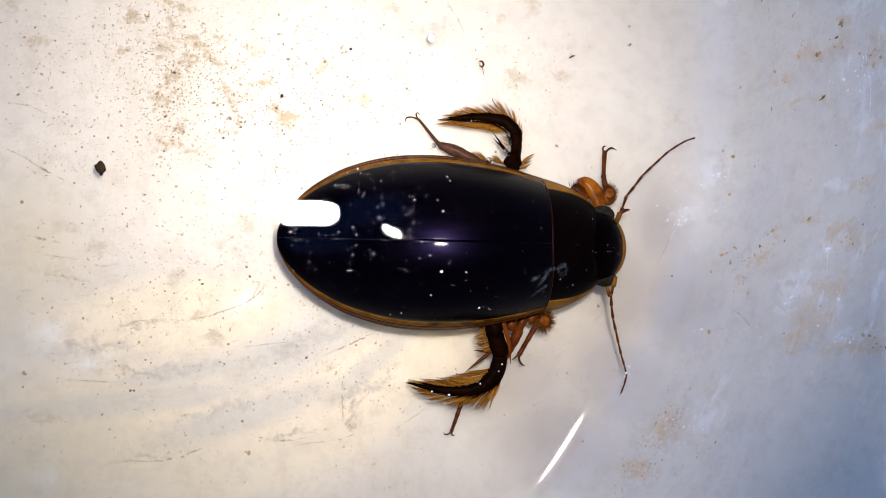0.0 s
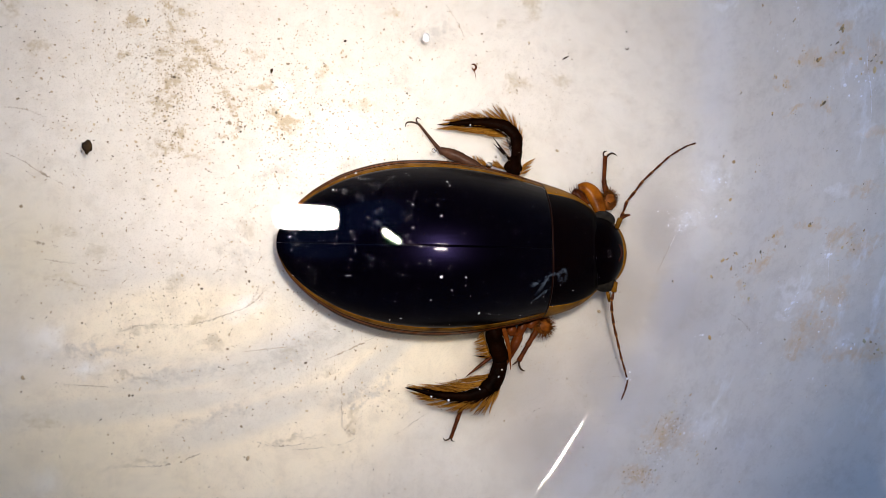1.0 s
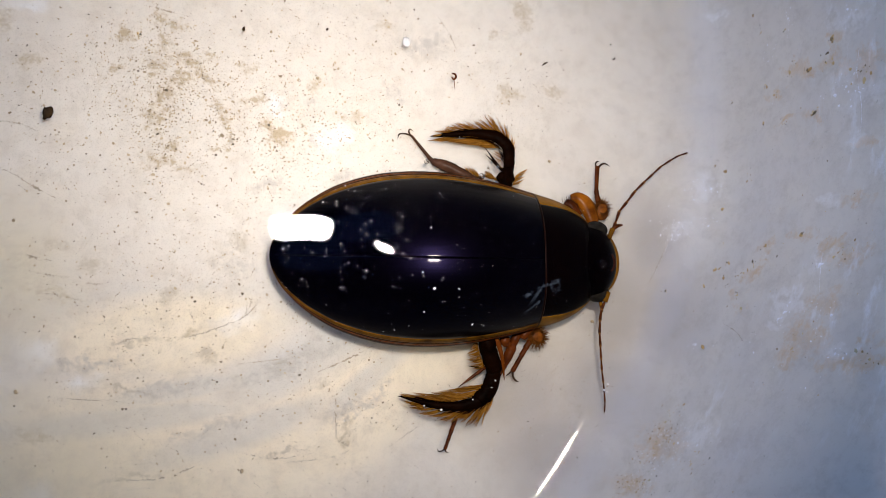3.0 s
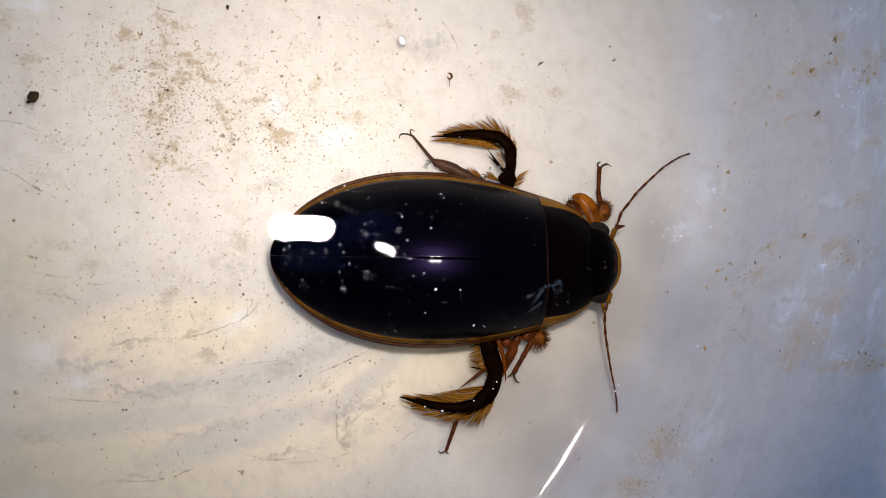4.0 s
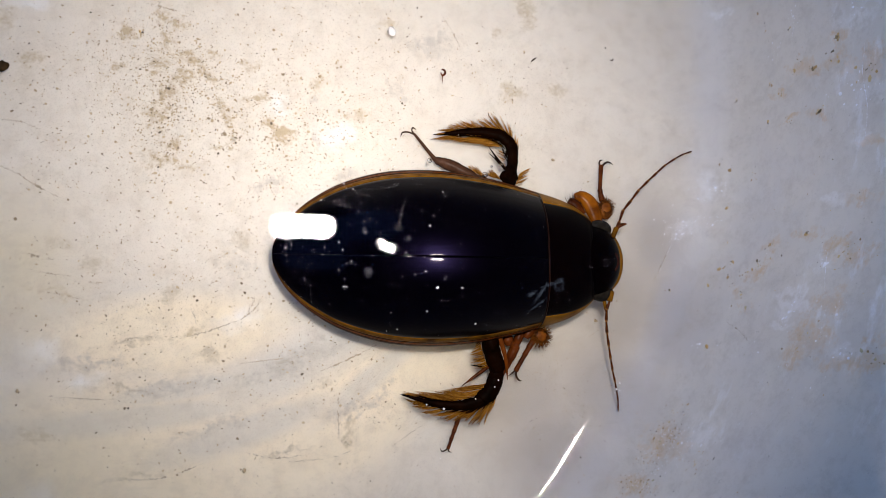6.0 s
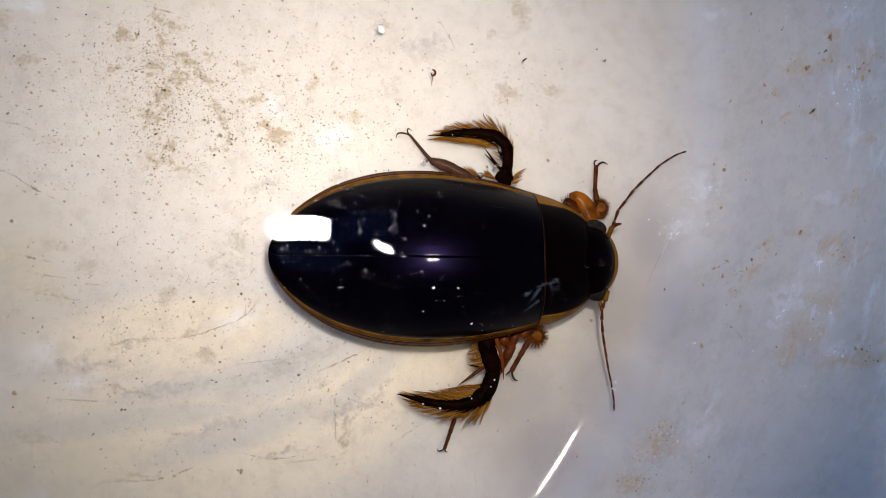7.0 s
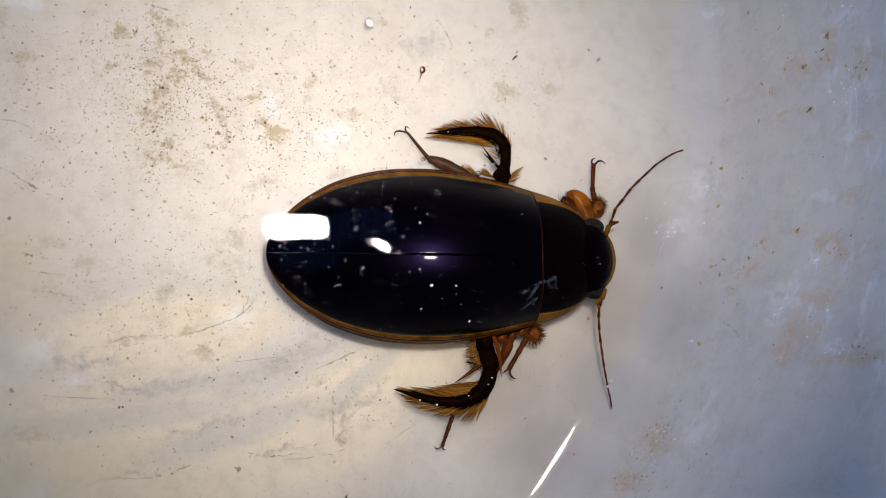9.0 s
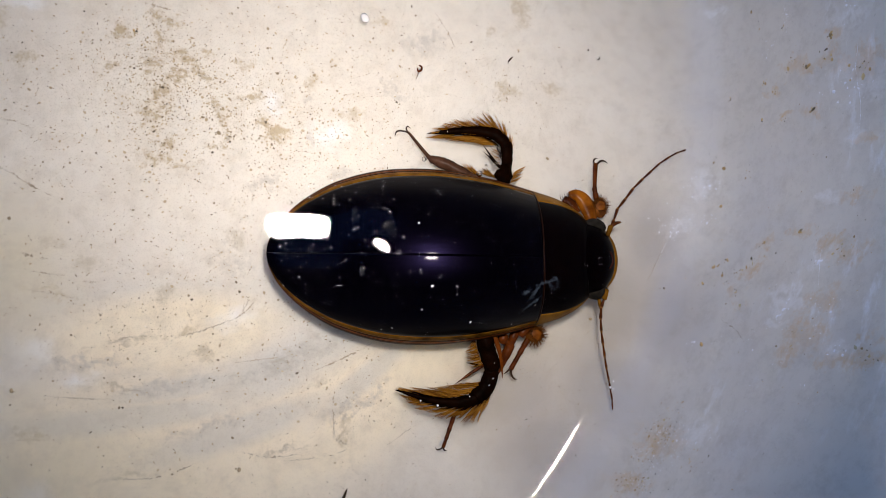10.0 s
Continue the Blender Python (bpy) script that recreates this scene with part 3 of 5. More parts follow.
# ---- dirt on the basin ----
def flake(centre, normal, size, rng, thick=0.3):
    """A small irregular lens-shaped crumb lying on a surface."""
    side = normal.cross(Vector((rng.gauss(0, 1), rng.gauss(0, 1), rng.gauss(0, 1)))).normalized()
    other = normal.cross(side)
    n = rng.choice((5, 6, 7))
    long = rng.uniform(0.3, 0.95)
    verts = [tuple(centre + normal * size * thick)]
    for i in range(n):
        w = 2 * math.pi * i / n
        k = size * rng.uniform(0.6, 1.1)
        verts.append(tuple(centre + side * math.cos(w) * k + other * math.sin(w) * k * long))
    return verts, [(0, 1 + i, 1 + (i + 1) % n) for i in range(n)]


def scatter(name, clusters, mat, label, seed, thick=0.3):
    """Crumbs in clusters: angle and mm along the basin, spread, how many, size."""
    rng = random.Random(seed)
    pieces = []
    for angle, s, spread, count, size in clusters:
        for _ in range(count):
            d = s + rng.gauss(0, spread)
            a = angle + math.degrees(rng.gauss(0, spread) / max(profile(s)[0], 8.0))
            at, n = on_basin(a, max(d, 0.5), 0.01)
            k = size * min(2.6, math.exp(rng.gauss(-0.2, 0.5)))
            pieces.append(flake(at, n, k, rng, thick))
    ob = new(name, mesh(name, *joined(pieces), mat, False))
    return tagged(ob, label, "dirt", kind="stuff")


ALGAE_GRIT = [
    (-4.7, 17.1, 1.62, 92, 0.086), (-15.0, 17.4, 2.16, 168, 0.086), (-25.9, 19.5, 2.16, 199, 0.086), (-31.9, 20.0, 1.76, 107, 0.086), (-35.0, 22.7, 1.08, 76, 0.0911), (-38.6, 24.1, 2.43, 92, 0.0759),
    (-12.3, 21.0, 1.62, 92, 0.086), (-15.3, 23.2, 0.94, 54, 0.0911), (-22.4, 26.0, 0.94, 68, 0.0911), (-25.7, 27.5, 0.68, 40, 0.101), (-21.4, 31.4, 1.76, 92, 0.086), (-16.3, 28.2, 2.03, 61, 0.081),
    (-7.4, 13.8, 1.22, 38, 0.081), (-20.7, 13.3, 2.7, 61, 0.081), (-20.2, 35.2, 1.22, 37, 0.081)]
FLOOR_GRIT = [
    (-20.0, 21.0, 5.0, 1010, 0.0854), (-18.3, 32.3, 5.0, 1010, 0.0793), (-45.5, 14.2, 6.0, 612, 0.0793), (-0.0, 35.3, 6.0, 459, 0.0793), (-43.7, 37.2, 6.0, 673, 0.0793), (-62.3, 34.4, 7.0, 581, 0.0793),
    (-5.3, 54.4, 4.0, 306, 0.0732), (-9.7, 62.2, 4.0, 122, 0.0671), (-65.4, 45.7, 9.0, 520, 0.0793), (-49.1, 54.6, 6.0, 367, 0.0732), (-44.4, 51.6, 5.0, 306, 0.0671), (-30.1, 69.8, 6.0, 337, 0.0671),
    (-33.5, 72.2, 5.0, 153, 0.0671), (-45.1, 26.0, 9.0, 612, 0.0732), (-18.5, 38.7, 4.0, 337, 0.0854), (-5.5, 41.7, 5.0, 214, 0.0732)]
LOW_CRUMBS = [
    (-18.2, 82.3, 0.12, 3, 0.2), (-18.0, 82.9, 0.1, 3, 0.2), (-17.8, 83.8, 0.25, 6, 0.14), (-18.7, 83.9, 0.12, 3, 0.2), (-18.7, 85.6, 0.15, 4, 0.16), (-18.4, 86.7, 0.4, 8, 0.12),
    (-17.9, 88.2, 0.3, 10, 0.16), (-19.7, 81.5, 0.2, 6, 0.14), (-19.4, 84.7, 0.3, 9, 0.12), (-20.2, 86.6, 0.25, 6, 0.16), (-21.3, 88.0, 0.15, 4, 0.22), (-21.1, 85.7, 0.1, 3, 0.14),
    (-20.8, 77.5, 0.2, 6, 0.13), (-16.6, 89.2, 0.3, 8, 0.16), (-16.0, 94.3, 0.2, 5, 0.2), (-17.5, 89.8, 0.1, 3, 0.14), (-23.3, 98.5, 1.2, 14, 0.16), (-17.6, 100.4, 1, 12, 0.18)]
HIGH_CRUMBS = [
    (-0.2, 89.0, 0.15, 4, 0.2), (2.1, 84.2, 0.15, 3, 0.16), (0.8, 85.2, 0.2, 4, 0.14), (-2.2, 95.8, 0.2, 6, 0.24), (-3.4, 95.0, 0.5, 9, 0.18), (-2.8, 90.2, 0.4, 8, 0.14),
    (-3.8, 92.2, 0.2, 6, 0.2), (-3.6, 89.8, 0.3, 8, 0.14), (-3.8, 86.1, 0.2, 5, 0.18), (-4.9, 87.7, 0.2, 6, 0.18), (-4.4, 81.2, 0.2, 5, 0.16), (-6.7, 85.8, 0.12, 4, 0.2),
    (-7.1, 89.2, 0.3, 7, 0.15), (-7.2, 93.5, 0.2, 5, 0.22), (-9.7, 79.8, 0.12, 4, 0.14), (-10.1, 81.0, 0.2, 4, 0.14), (-11.1, 84.4, 0.4, 6, 0.14), (-13.3, 81.5, 0.1, 3, 0.15),
    (-5.0, 99.7, 0.8, 12, 0.18)]
FINE_CRUMBS = [
    (-31.9, 84.0, 1.3, 170, 0.085), (-35.2, 84.4, 1.5, 170, 0.085), (-30.1, 83.9, 0.9, 40, 0.1), (-36.8, 83.0, 1, 50, 0.1), (-33.0, 90.7, 1.2, 30, 0.1), (-24.4, 106.6, 0.8, 10, 0.18),
    (-15.0, 90.2, 9, 50, 0.08), (-25.7, 89.8, 8, 40, 0.07), (-9.1, 93.2, 7, 30, 0.09)]
LIME_FLECKS = [
    (-32.0, 84.2, 1.4, 110, 0.075), (-35.0, 84.6, 1.4, 90, 0.075),
    (-15.6, 76.6, 1, 60, 0.07), (-14.5, 79.9, 0.7, 24, 0.08), (-24.5, 82.6, 0.3, 6, 0.14), (-11.5, 79.1, 1.1, 90, 0.065), (0.8, 89.5, 0.5, 20, 0.08), (-1.4, 87.2, 0.7, 22, 0.08),
    (-0.7, 97.9, 0.5, 10, 0.13), (-5.9, 98.7, 1.2, 20, 0.13), (-6.4, 96.7, 1.5, 14, 0.12), (-21.3, 94.8, 0.5, 10, 0.16), (-22.5, 94.2, 0.3, 6, 0.14), (-18.1, 97.6, 0.4, 9, 0.17),
    (-21.7, 99.7, 1.2, 22, 0.14), (-24.1, 103.0, 0.6, 8, 0.16), (-25.0, 95.9, 6, 40, 0.08), (-32.6, 87.3, 2, 60, 0.08)]
scatter("floor_grit", ALGAE_GRIT + FLOOR_GRIT, GRIT, "fine grey-brown grit scattered over the basin floor", 3, 0.12)
scatter("side_grit", LOW_CRUMBS + HIGH_CRUMBS + FINE_CRUMBS, RUST, "ochre crumbs of algae stuck to the basin side", 5, 0.15)
scatter("lime_flecks", LIME_FLECKS, PALE_DUST, "white lime flecks on the basin side", 6, 0.2)


def larger_grit(table):
    rng = random.Random(12)
    for angle, s, size, mat, label in table:
        at, n = on_basin(angle, s, 0.0)
        verts, faces = ball((0, 0, 0), (size, size * 0.7, size * 0.5), 6, 8, 0.25, rng.randint(0, 999))
        ob = new("grit_grain", mesh("grit_grain", verts, faces, mat))
        ob.matrix_world = Matrix.Translation((at + n * size * 0.4) * MM) @ pose(0, 0, 0, 0, 0, rng.uniform(0, 180))
        tagged(ob, label, "grit", "grains on the basin")


larger_grit([(-8.6, 33.8, 0.20, GRIT, "grey grit grain on the basin floor"), (-20.9, 25.8, 0.19, GRIT, "grey grit grain on the basin floor"),
             (-60.0, 52.8, 0.24, GRIT, "grey grit grain on the basin floor"), (-82.4, 38.0, 0.22, GRIT, "olive grit grain on the basin floor"),
             (-46.9, 10.9, 0.16, GRIT, "grey grit grain on the basin floor"), (-12.3, 60.6, 0.22, GRIT, "grey grit grain on the basin floor"),
             (-24.5, 84.2, 0.26, RUST, "orange grain stuck to the basin side"), (-5.8, 15.2, 0.15, RUST, "orange grain on the basin floor"),
             (-57.6, 15.8, 0.15, GRIT, "dark grit sliver on the basin floor"), (-25.6, 70.9, 0.22, GRIT, "olive grit flake on the basin floor"),
             (-41.4, 52.9, 0.12, GRIT, "black grit grain on the basin floor"), (-13.5, 65.1, 0.12, GRIT, "grey grit grain on the basin floor")])


def scratch(points, width, seed, mat=SCRATCH, label="thin dirty scratch in the plastic floor of the basin"):
    """A dirty scratch along the basin: a thin ragged strip."""
    rng = random.Random(seed)
    rows = curve(points, 20 * len(points))
    verts, faces = [], []
    for i, (a, s) in enumerate(rows):
        b = rows[min(i + 1, len(rows) - 1)] if i < len(rows) - 1 else rows[i]
        p, n = on_basin(a, s, 0.012)
        o = rows[i - 1] if i else rows[1]
        q = on_basin(o[0], o[1], 0.012)[0]
        way = ((p - q) if i else (q - p)).normalized()
        side = n.cross(way)
        p = p + side * rng.gauss(0, width * 0.35)
        k = width * rng.uniform(0.1, 1.0) * (0.7 + noise.noise(Vector((i * 0.11, seed * 3.7, 5)))) * math.sin(math.pi * (i + 0.6) / len(rows)) ** 0.5
        verts += [tuple(p + side * k), tuple(p + n * 0.02), tuple(p - side * k)]
    for i in range(len(rows) - 1):
        if noise.noise(Vector((i * 0.23, seed * 7.1, 0))) > 0.25 or rng.random() < 0.12:
            continue
        faces += [(3 * i, 3 * i + 1, 3 * i + 4, 3 * i + 3), (3 * i + 1, 3 * i + 2, 3 * i + 5, 3 * i + 4)]
    ob = new("scratch", mesh("scratch", verts, faces, mat, False))
    return tagged(ob, label, "scratch", "scratches in the basin", "structure")


CURVED_SCRATCHES = [
    ([(-81.7, 15.9), (-74.6, 17.6), (-66.9, 20.5)], 0.1),
    ([(-79.5, 11.5), (-70.1, 12.2), (-63.4, 13.6)], 0.09),
    ([(5.9, 15.5), (3.5, 17.8), (1.4, 20.4)], 0.09),
    ([(-57.9, 38.3), (-55.1, 39.0), (-52.3, 39.6), (-48.8, 40.2), (-45.5, 39.9)], 0.1),
    ([(-67.7, 36.0), (-64.6, 36.1), (-61.1, 37.1)], 0.1),
    ([(-50.0, 57.6), (-52.2, 56.6), (-55.2, 54.8)], 0.07),
    ([(-79.0, 24.8), (-75.7, 25.5), (-72.6, 26.2)], 0.12),
    ([(-76.9, 26.8), (-73.8, 27.5), (-70.4, 28.2)], 0.08)]
SHORT_SCRATCHES = [
    ([(-77.1, 28.9), (-73.3, 29.6), (-70.0, 30.7)], 0.1),
    ([(-78.3, 39.0), (-74.1, 40.0), (-69.9, 41.1)], 0.08),
    ([(-54.1, 43.4), (-51.3, 44.7), (-48.6, 46.1)], 0.07),
    ([(-54.9, 36.1), (-55.1, 37.0), (-55.5, 37.9)], 0.08),
    ([(-48.6, 40.0), (-47.3, 39.7), (-46.3, 39.2)], 0.08),
    ([(-50.8, 35.5), (-49.7, 35.4), (-48.9, 35.2)], 0.09),
    ([(-47.3, 52.6), (-48.9, 54.4), (-50.1, 55.8)], 0.12),
    ([(-50.1, 55.8), (-49.8, 56.6), (-49.5, 57.3)], 0.14)]
FAINT_SCRATCHES = [
    ([(-59.2, 51.1), (-56.5, 53.5), (-52.7, 55.4)], 0.08),
    ([(-72.7, 48.5), (-68.0, 49.8), (-63.5, 50.2)], 0.09),
    ([(-46.9, 60.2), (-45.2, 60.4), (-43.2, 60.9)], 0.07),
    ([(-20.5, 75.4), (-19.0, 75.7), (-17.1, 76.1)], 0.07),
    ([(-67.8, 29.3), (-66.4, 29.7), (-65.0, 30.0)], 0.1),
    ([(-47.2, 49.2), (-43.9, 50.4), (-39.8, 51.8)], 0.07),
    ([(-24.0, 90.6), (-23.2, 88.8), (-22.4, 85.8)], 0.07),
    ([(3.4, 46.6), (1.1, 47.8), (-1.1, 48.7)], 0.06)]
for i, (points, width) in enumerate(CURVED_SCRATCHES + SHORT_SCRATCHES + FAINT_SCRATCHES):
    scratch(points, width * 1.7, i)

LIME_STREAKS = [
    ([(-3.4, 99.2), (-5.3, 99.0), (-7.7, 99.8), (-9.8, 99.9)], 0.13), ([(-17.4, 97.6), (-18.8, 98.0), (-20.1, 98.6)], 0.09),
    ([(-20.0, 75.7), (-18.7, 75.8), (-16.6, 76.3), (-15.1, 77.0)], 0.06), ([(1.4, 89.2), (0.2, 89.6), (-0.8, 89.4)], 0.06)]
for i, (points, width) in enumerate(LIME_STREAKS):
    scratch(points, width * 0.6, 50 + i, PALE_DUST, "thin white lime streak down the basin side")

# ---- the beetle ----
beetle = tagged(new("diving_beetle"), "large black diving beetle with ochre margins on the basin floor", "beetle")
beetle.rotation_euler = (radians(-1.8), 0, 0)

WIDTH = [(-17.07, 0.0), (-17.0, 0.65), (-16.75, 1.45), (-16.0, 2.84), (-15.0, 4.0), (-14.0, 4.92), (-13.0, 5.67), (-11.0, 6.87), (-9.0, 7.67), (-7.0, 8.25),
         (-5.0, 8.62), (-2.0, 8.84), (1.0, 8.75), (4.0, 8.37), (7.0, 7.76), (10.0, 6.97), (12.0, 6.42), (13.0, 6.05), (14.0, 5.57), (15.0, 4.90), (15.9, 4.1)]
HEAD_WIDTH = [(14.2, 3.7), (15.5, 4.0), (16.6, 4.0), (17.2, 3.65), (17.7, 3.2), (18.2, 2.55), (18.55, 1.85), (18.8, 1.1), (18.95, 0.0)]


def lookup(table, x):
    """Smooth interpolation of a table of (x, value)."""
    xs = [a for a, _ in table]
    k = max(0, min(len(xs) - 2, int(np.searchsorted(xs, x)) - 1))
    (x0, y0), (x1, y1) = table[k], table[k + 1]
    before, after = table[max(k - 1, 0)], table[min(k + 2, len(table) - 1)]
    d0 = (y1 - before[1]) / (x1 - before[0])
    d1 = (after[1] - y0) / (after[0] - x0)
    if k == 0:
        d0 = 0.5 * (y1 - y0) / (x1 - x0)
    h = x1 - x0
    u = min(max((x - x0) / h, 0.0), 1.0)
    return max(0.0, (2 * u ** 3 - 3 * u * u + 1) * y0 + (u ** 3 - 2 * u * u + u) * h * d0 + (-2 * u ** 3 + 3 * u * u) * y1 + (u ** 3 - u * u) * h * d1)


def ridge(x):
    """Height of the back along its middle."""
    return 12.4 - (x - 1.3) ** 2 / 46.0


def rim_height(x):
    return 4.7 + 0.0015 * (x + 2) ** 2


def back(x, v, lift=0.0):
    """A point of the domed back: x along the body, v from the middle (0) to the side (1)."""
    z0 = min(rim_height(x), ridge(x))
    return (x, v * lookup(WIDTH, x), z0 + (ridge(x) - z0) * (1 - abs(v) ** 2.5) ** 0.8 + lift)


def sheet(place, us, vs, mat, name, thick=0.25, flip=False):
    """A shell of grid points place(u, v) with some thickness below."""
    n, m = len(us), len(vs)
    top = [place(u, v) for u in us for v in vs]
    low = [(x, y, z - thick) for x, y, z in top]
    verts, faces = top + low, []
    for i in range(n - 1):
        for j in range(m - 1):
            a = (i * m + j, (i + 1) * m + j, (i + 1) * m + j + 1, i * m + j + 1)
            faces.append(a)
            faces.append(tuple(n * m + k for k in a[::-1]))
    edge = [i * m for i in range(n)] + [(n - 1) * m + j for j in range(1, m)] + [i * m + m - 1 for i in range(n - 2, -1, -1)] + list(range(m - 2, 0, -1))
    for a, b in zip(edge, edge[1:] + edge[:1]):
        faces.append((b, a, n * m + a, n * m + b))
    if flip:
        faces = [f[::-1] for f in faces]
    return mesh(name, verts, faces, mat)


def body_parts():
    xs = [-17.06 + 26.9 * (1 - math.cos(math.pi * i / 110 * 0.5)) for i in range(111)]
    # black field narrows a little towards the tail, where the pale band fades
    for side in (1, -1):
        def front(x, v):
            """Elytra end in a shallow curve against the shield."""
            end = 9.25 + 0.75 * v * v
            return -17.06 + (x + 17.06) * (end + 17.06) / 26.9 if x > -17.06 else x

        def elytron(x, v):
            x = front(x, v)
            p = back(x, 0.001 + v * 0.999)
            groove = 0.03 * math.exp(-(v / 0.005) ** 2)
            return p[0], side * (p[1] + 0.004), p[2] - groove

        def band(v0, v1, puff):
            def at(x, v):
                w = v0 + (v1 - v0) * v
                p = back(front(x, w), w)
                return p[0], side * (p[1] + 0.004), p[2] + puff * math.sin(math.pi * v)
            return at

        vs = [0, 0.002, 0.005, 0.009, 0.015, 0.025, 0.05] + [0.1 + 0.793 * i / 26 for i in range(27)]
        shell = part("elytron", sheet(elytron, xs, vs, SHELL, "elytron", 0.3, side < 0), beetle, "glossy black wing case")
        part("margin", sheet(band(0.893, 0.944, 0.03), xs, [0, 0.2, 0.4, 0.6, 0.8, 1], MARGIN, "margin", 0.3, side < 0), shell, "ochre side band")
        part("groove_line", sheet(band(0.944, 0.962, -0.02), xs, [0, 0.5, 1], RIM, "groove_line", 0.2, side < 0), shell, "dark brown line")
        part("side_edge", sheet(band(0.962, 0.976, 0.03), xs, [0, 0.5, 1], EDGE, "side_edge", 0.25, side < 0), shell, "amber edge")
        part("lower_rim", sheet(band(0.976, 1.0, 0.0), xs, [0, 0.33, 0.66, 1], RIM, "lower_rim", 0.35, side < 0), shell, "dark brown rim")

    def shield(x, v):
        u = (x + 1) / 2
        x0, x1 = 9.20 + 0.75 * v * v, 14.75 + 1.15 * abs(v) ** 2.5
        x = x0 + (x1 - x0) * u
        p = back(x, v, 0.05)
        return p[0], p[1], p[2] - 0.12 * max(0, u - 0.9) * 10

    def inner_edge(x):
        return 0.80 + 0.10 * (x + 1) / 2

    us = [-1 + 2 * i / 40 for i in range(41)]
    pro = part("pronotum", sheet(lambda x, v: shield(x, v * inner_edge(x)), us, [-1 + 2 * i / 60 for i in range(61)], SHIELD, "pronotum", 0.4), beetle, "black neck shield")
    for side in (1, -1):
        part("margin", sheet(lambda x, v: shield(x, side * (inner_edge(x) + (1 - inner_edge(x)) * v)), us, [i / 8 for i in range(9)], PALE_MARGIN, "margin", 0.4, side < 0), pro, "broad ochre side band")
    part("hind_seam", sheet(lambda x, v: back(9.08 + 0.75 * v * v + 0.16 * x, v, 0.06), [0, 1], [-0.97 + 1.94 * i / 60 for i in range(61)], SEAM, "hind_seam", 0.2), pro, "dark red seam")

    def skull(x, v):
        w = lookup(HEAD_WIDTH, x)
        top = 8.7 - 0.55 * (x - 14.2) ** 2 / 5.0 - 0.14 * max(0, x - 17.0) ** 2
        z0 = 4.9
        return x, v * w, z0 + (top - z0) * (1 - abs(v) ** 2.6) ** 0.7 * min(1.0, (w / 2.2) ** 0.5 if w < 2.2 else 1.0)

    hx = [14.2 + 4.74 * math.sin(math.pi / 2 * i / 40) for i in range(41)]
    head = part("head", sheet(skull, hx, [-1 + 2 * i / 40 for i in range(41)], SHIELD, "head", 0.4), beetle, "black head")

    def lip(x, v):
        a = x * 1.25
        r0, r1 = 0.86, 1.0
        cx = 15.4
        w = r0 + (r1 - r0) * v
        return cx + w * 3.9 * math.cos(a) ** 0.8, w * 3.75 * math.sin(a) * (1 if abs(a) < 9 else 1), 5.7 - 0.5 * v

    part("upper_lip", sheet(lip, [-1 + 2 * i / 30 for i in range(31)], [0, 0.33, 0.66, 1], PALE_MARGIN, "upper_lip", 0.4), head, "ochre front edge")
    for side in (1, -1):
        part("eye", mesh("eye", *ball((16.50, side * 3.28, 5.75), (1.32, 0.95, 0.95), 14, 20), EYE), head, "grey-brown eye")
    part("chevron_mark", mesh("chevron_mark", *tube([(17.3, 0.75, 8.02, 0.10), (17.55, 0.2, 8.0, 0.13), (17.55, -0.4, 8.0, 0.13), (17.2, -1.0, 8.02, 0.10)], 6, 14, 0.5), MARK), head, "dark red mark")
    # belly below the wing cases
    part("abdomen", sheet(lambda x, v: (x, v * 0.97 * lookup(WIDTH, x), 3.1 - 2.3 * (1 - abs(v) ** 2.2) ** 0.8 * min(1, (x + 17) / 4.0 + 0.05)),
                          [-16.9 + 31.9 * i / 50 for i in range(51)], [-1 + 2 * i / 30 for i in range(31)], LEG_DARK, "abdomen", 0.2, True), beetle, "dark brown belly")


body_parts()


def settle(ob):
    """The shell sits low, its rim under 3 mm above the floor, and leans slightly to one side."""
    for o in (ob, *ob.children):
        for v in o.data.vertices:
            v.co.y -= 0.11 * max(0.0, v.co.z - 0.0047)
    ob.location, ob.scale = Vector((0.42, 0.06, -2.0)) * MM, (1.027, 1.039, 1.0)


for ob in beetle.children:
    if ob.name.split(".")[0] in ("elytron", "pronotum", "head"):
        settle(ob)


def leg(name, thigh, mat, label):
    """A leg as a part of the beetle: its first tube is the leg's own mesh."""
    return part(name, mesh(name, *tube(thigh, 12, None, 1.0, 0.10), mat), beetle, label)


def bristles(centre, radius, count, length, seed):
    rng = random.Random(seed)
    pieces = []
    for _ in range(count):
        w, e = rng.uniform(0, 2 * math.pi), rng.uniform(-0.3, 0.9)
        d = Vector((math.cos(w) * math.cos(e), math.sin(w) * math.cos(e), math.sin(e)))
        p = Vector(centre) + d * radius * 0.85
        q = Vector(centre) + d * (radius + length * rng.uniform(0.5, 1.1)) + Vector((rng.gauss(0, 0.1), rng.gauss(0, 0.1), 0))
        pieces.append(tube([(*p, 0.024), (*((p + q) / 2), 0.019), (*q, 0.005)], 3, 4))
    return joined(pieces)


def ringed(a, b, widths):
    """A foot of short joints from a to b, each one swelling towards its far end."""
    a, b = Vector(a), Vector(b)
    n = len(widths)
    pieces = []
    for i, w in enumerate(widths):
        p, q = a.lerp(b, i / n), a.lerp(b, (i + 1.06) / n)
        pieces.append(tube([(*p, w * 0.84), (*p.lerp(q, 0.5), w * 0.90), (*p.lerp(q, 0.88), w), (*q, w * 0.78)], 10, 12))
    return joined(pieces)


def claws(parent, hooks):
    for pts in hooks:
        part("claw", mesh("claw", *tube(pts, 6, 14), CLAW), parent, "thin dark hooked claw")


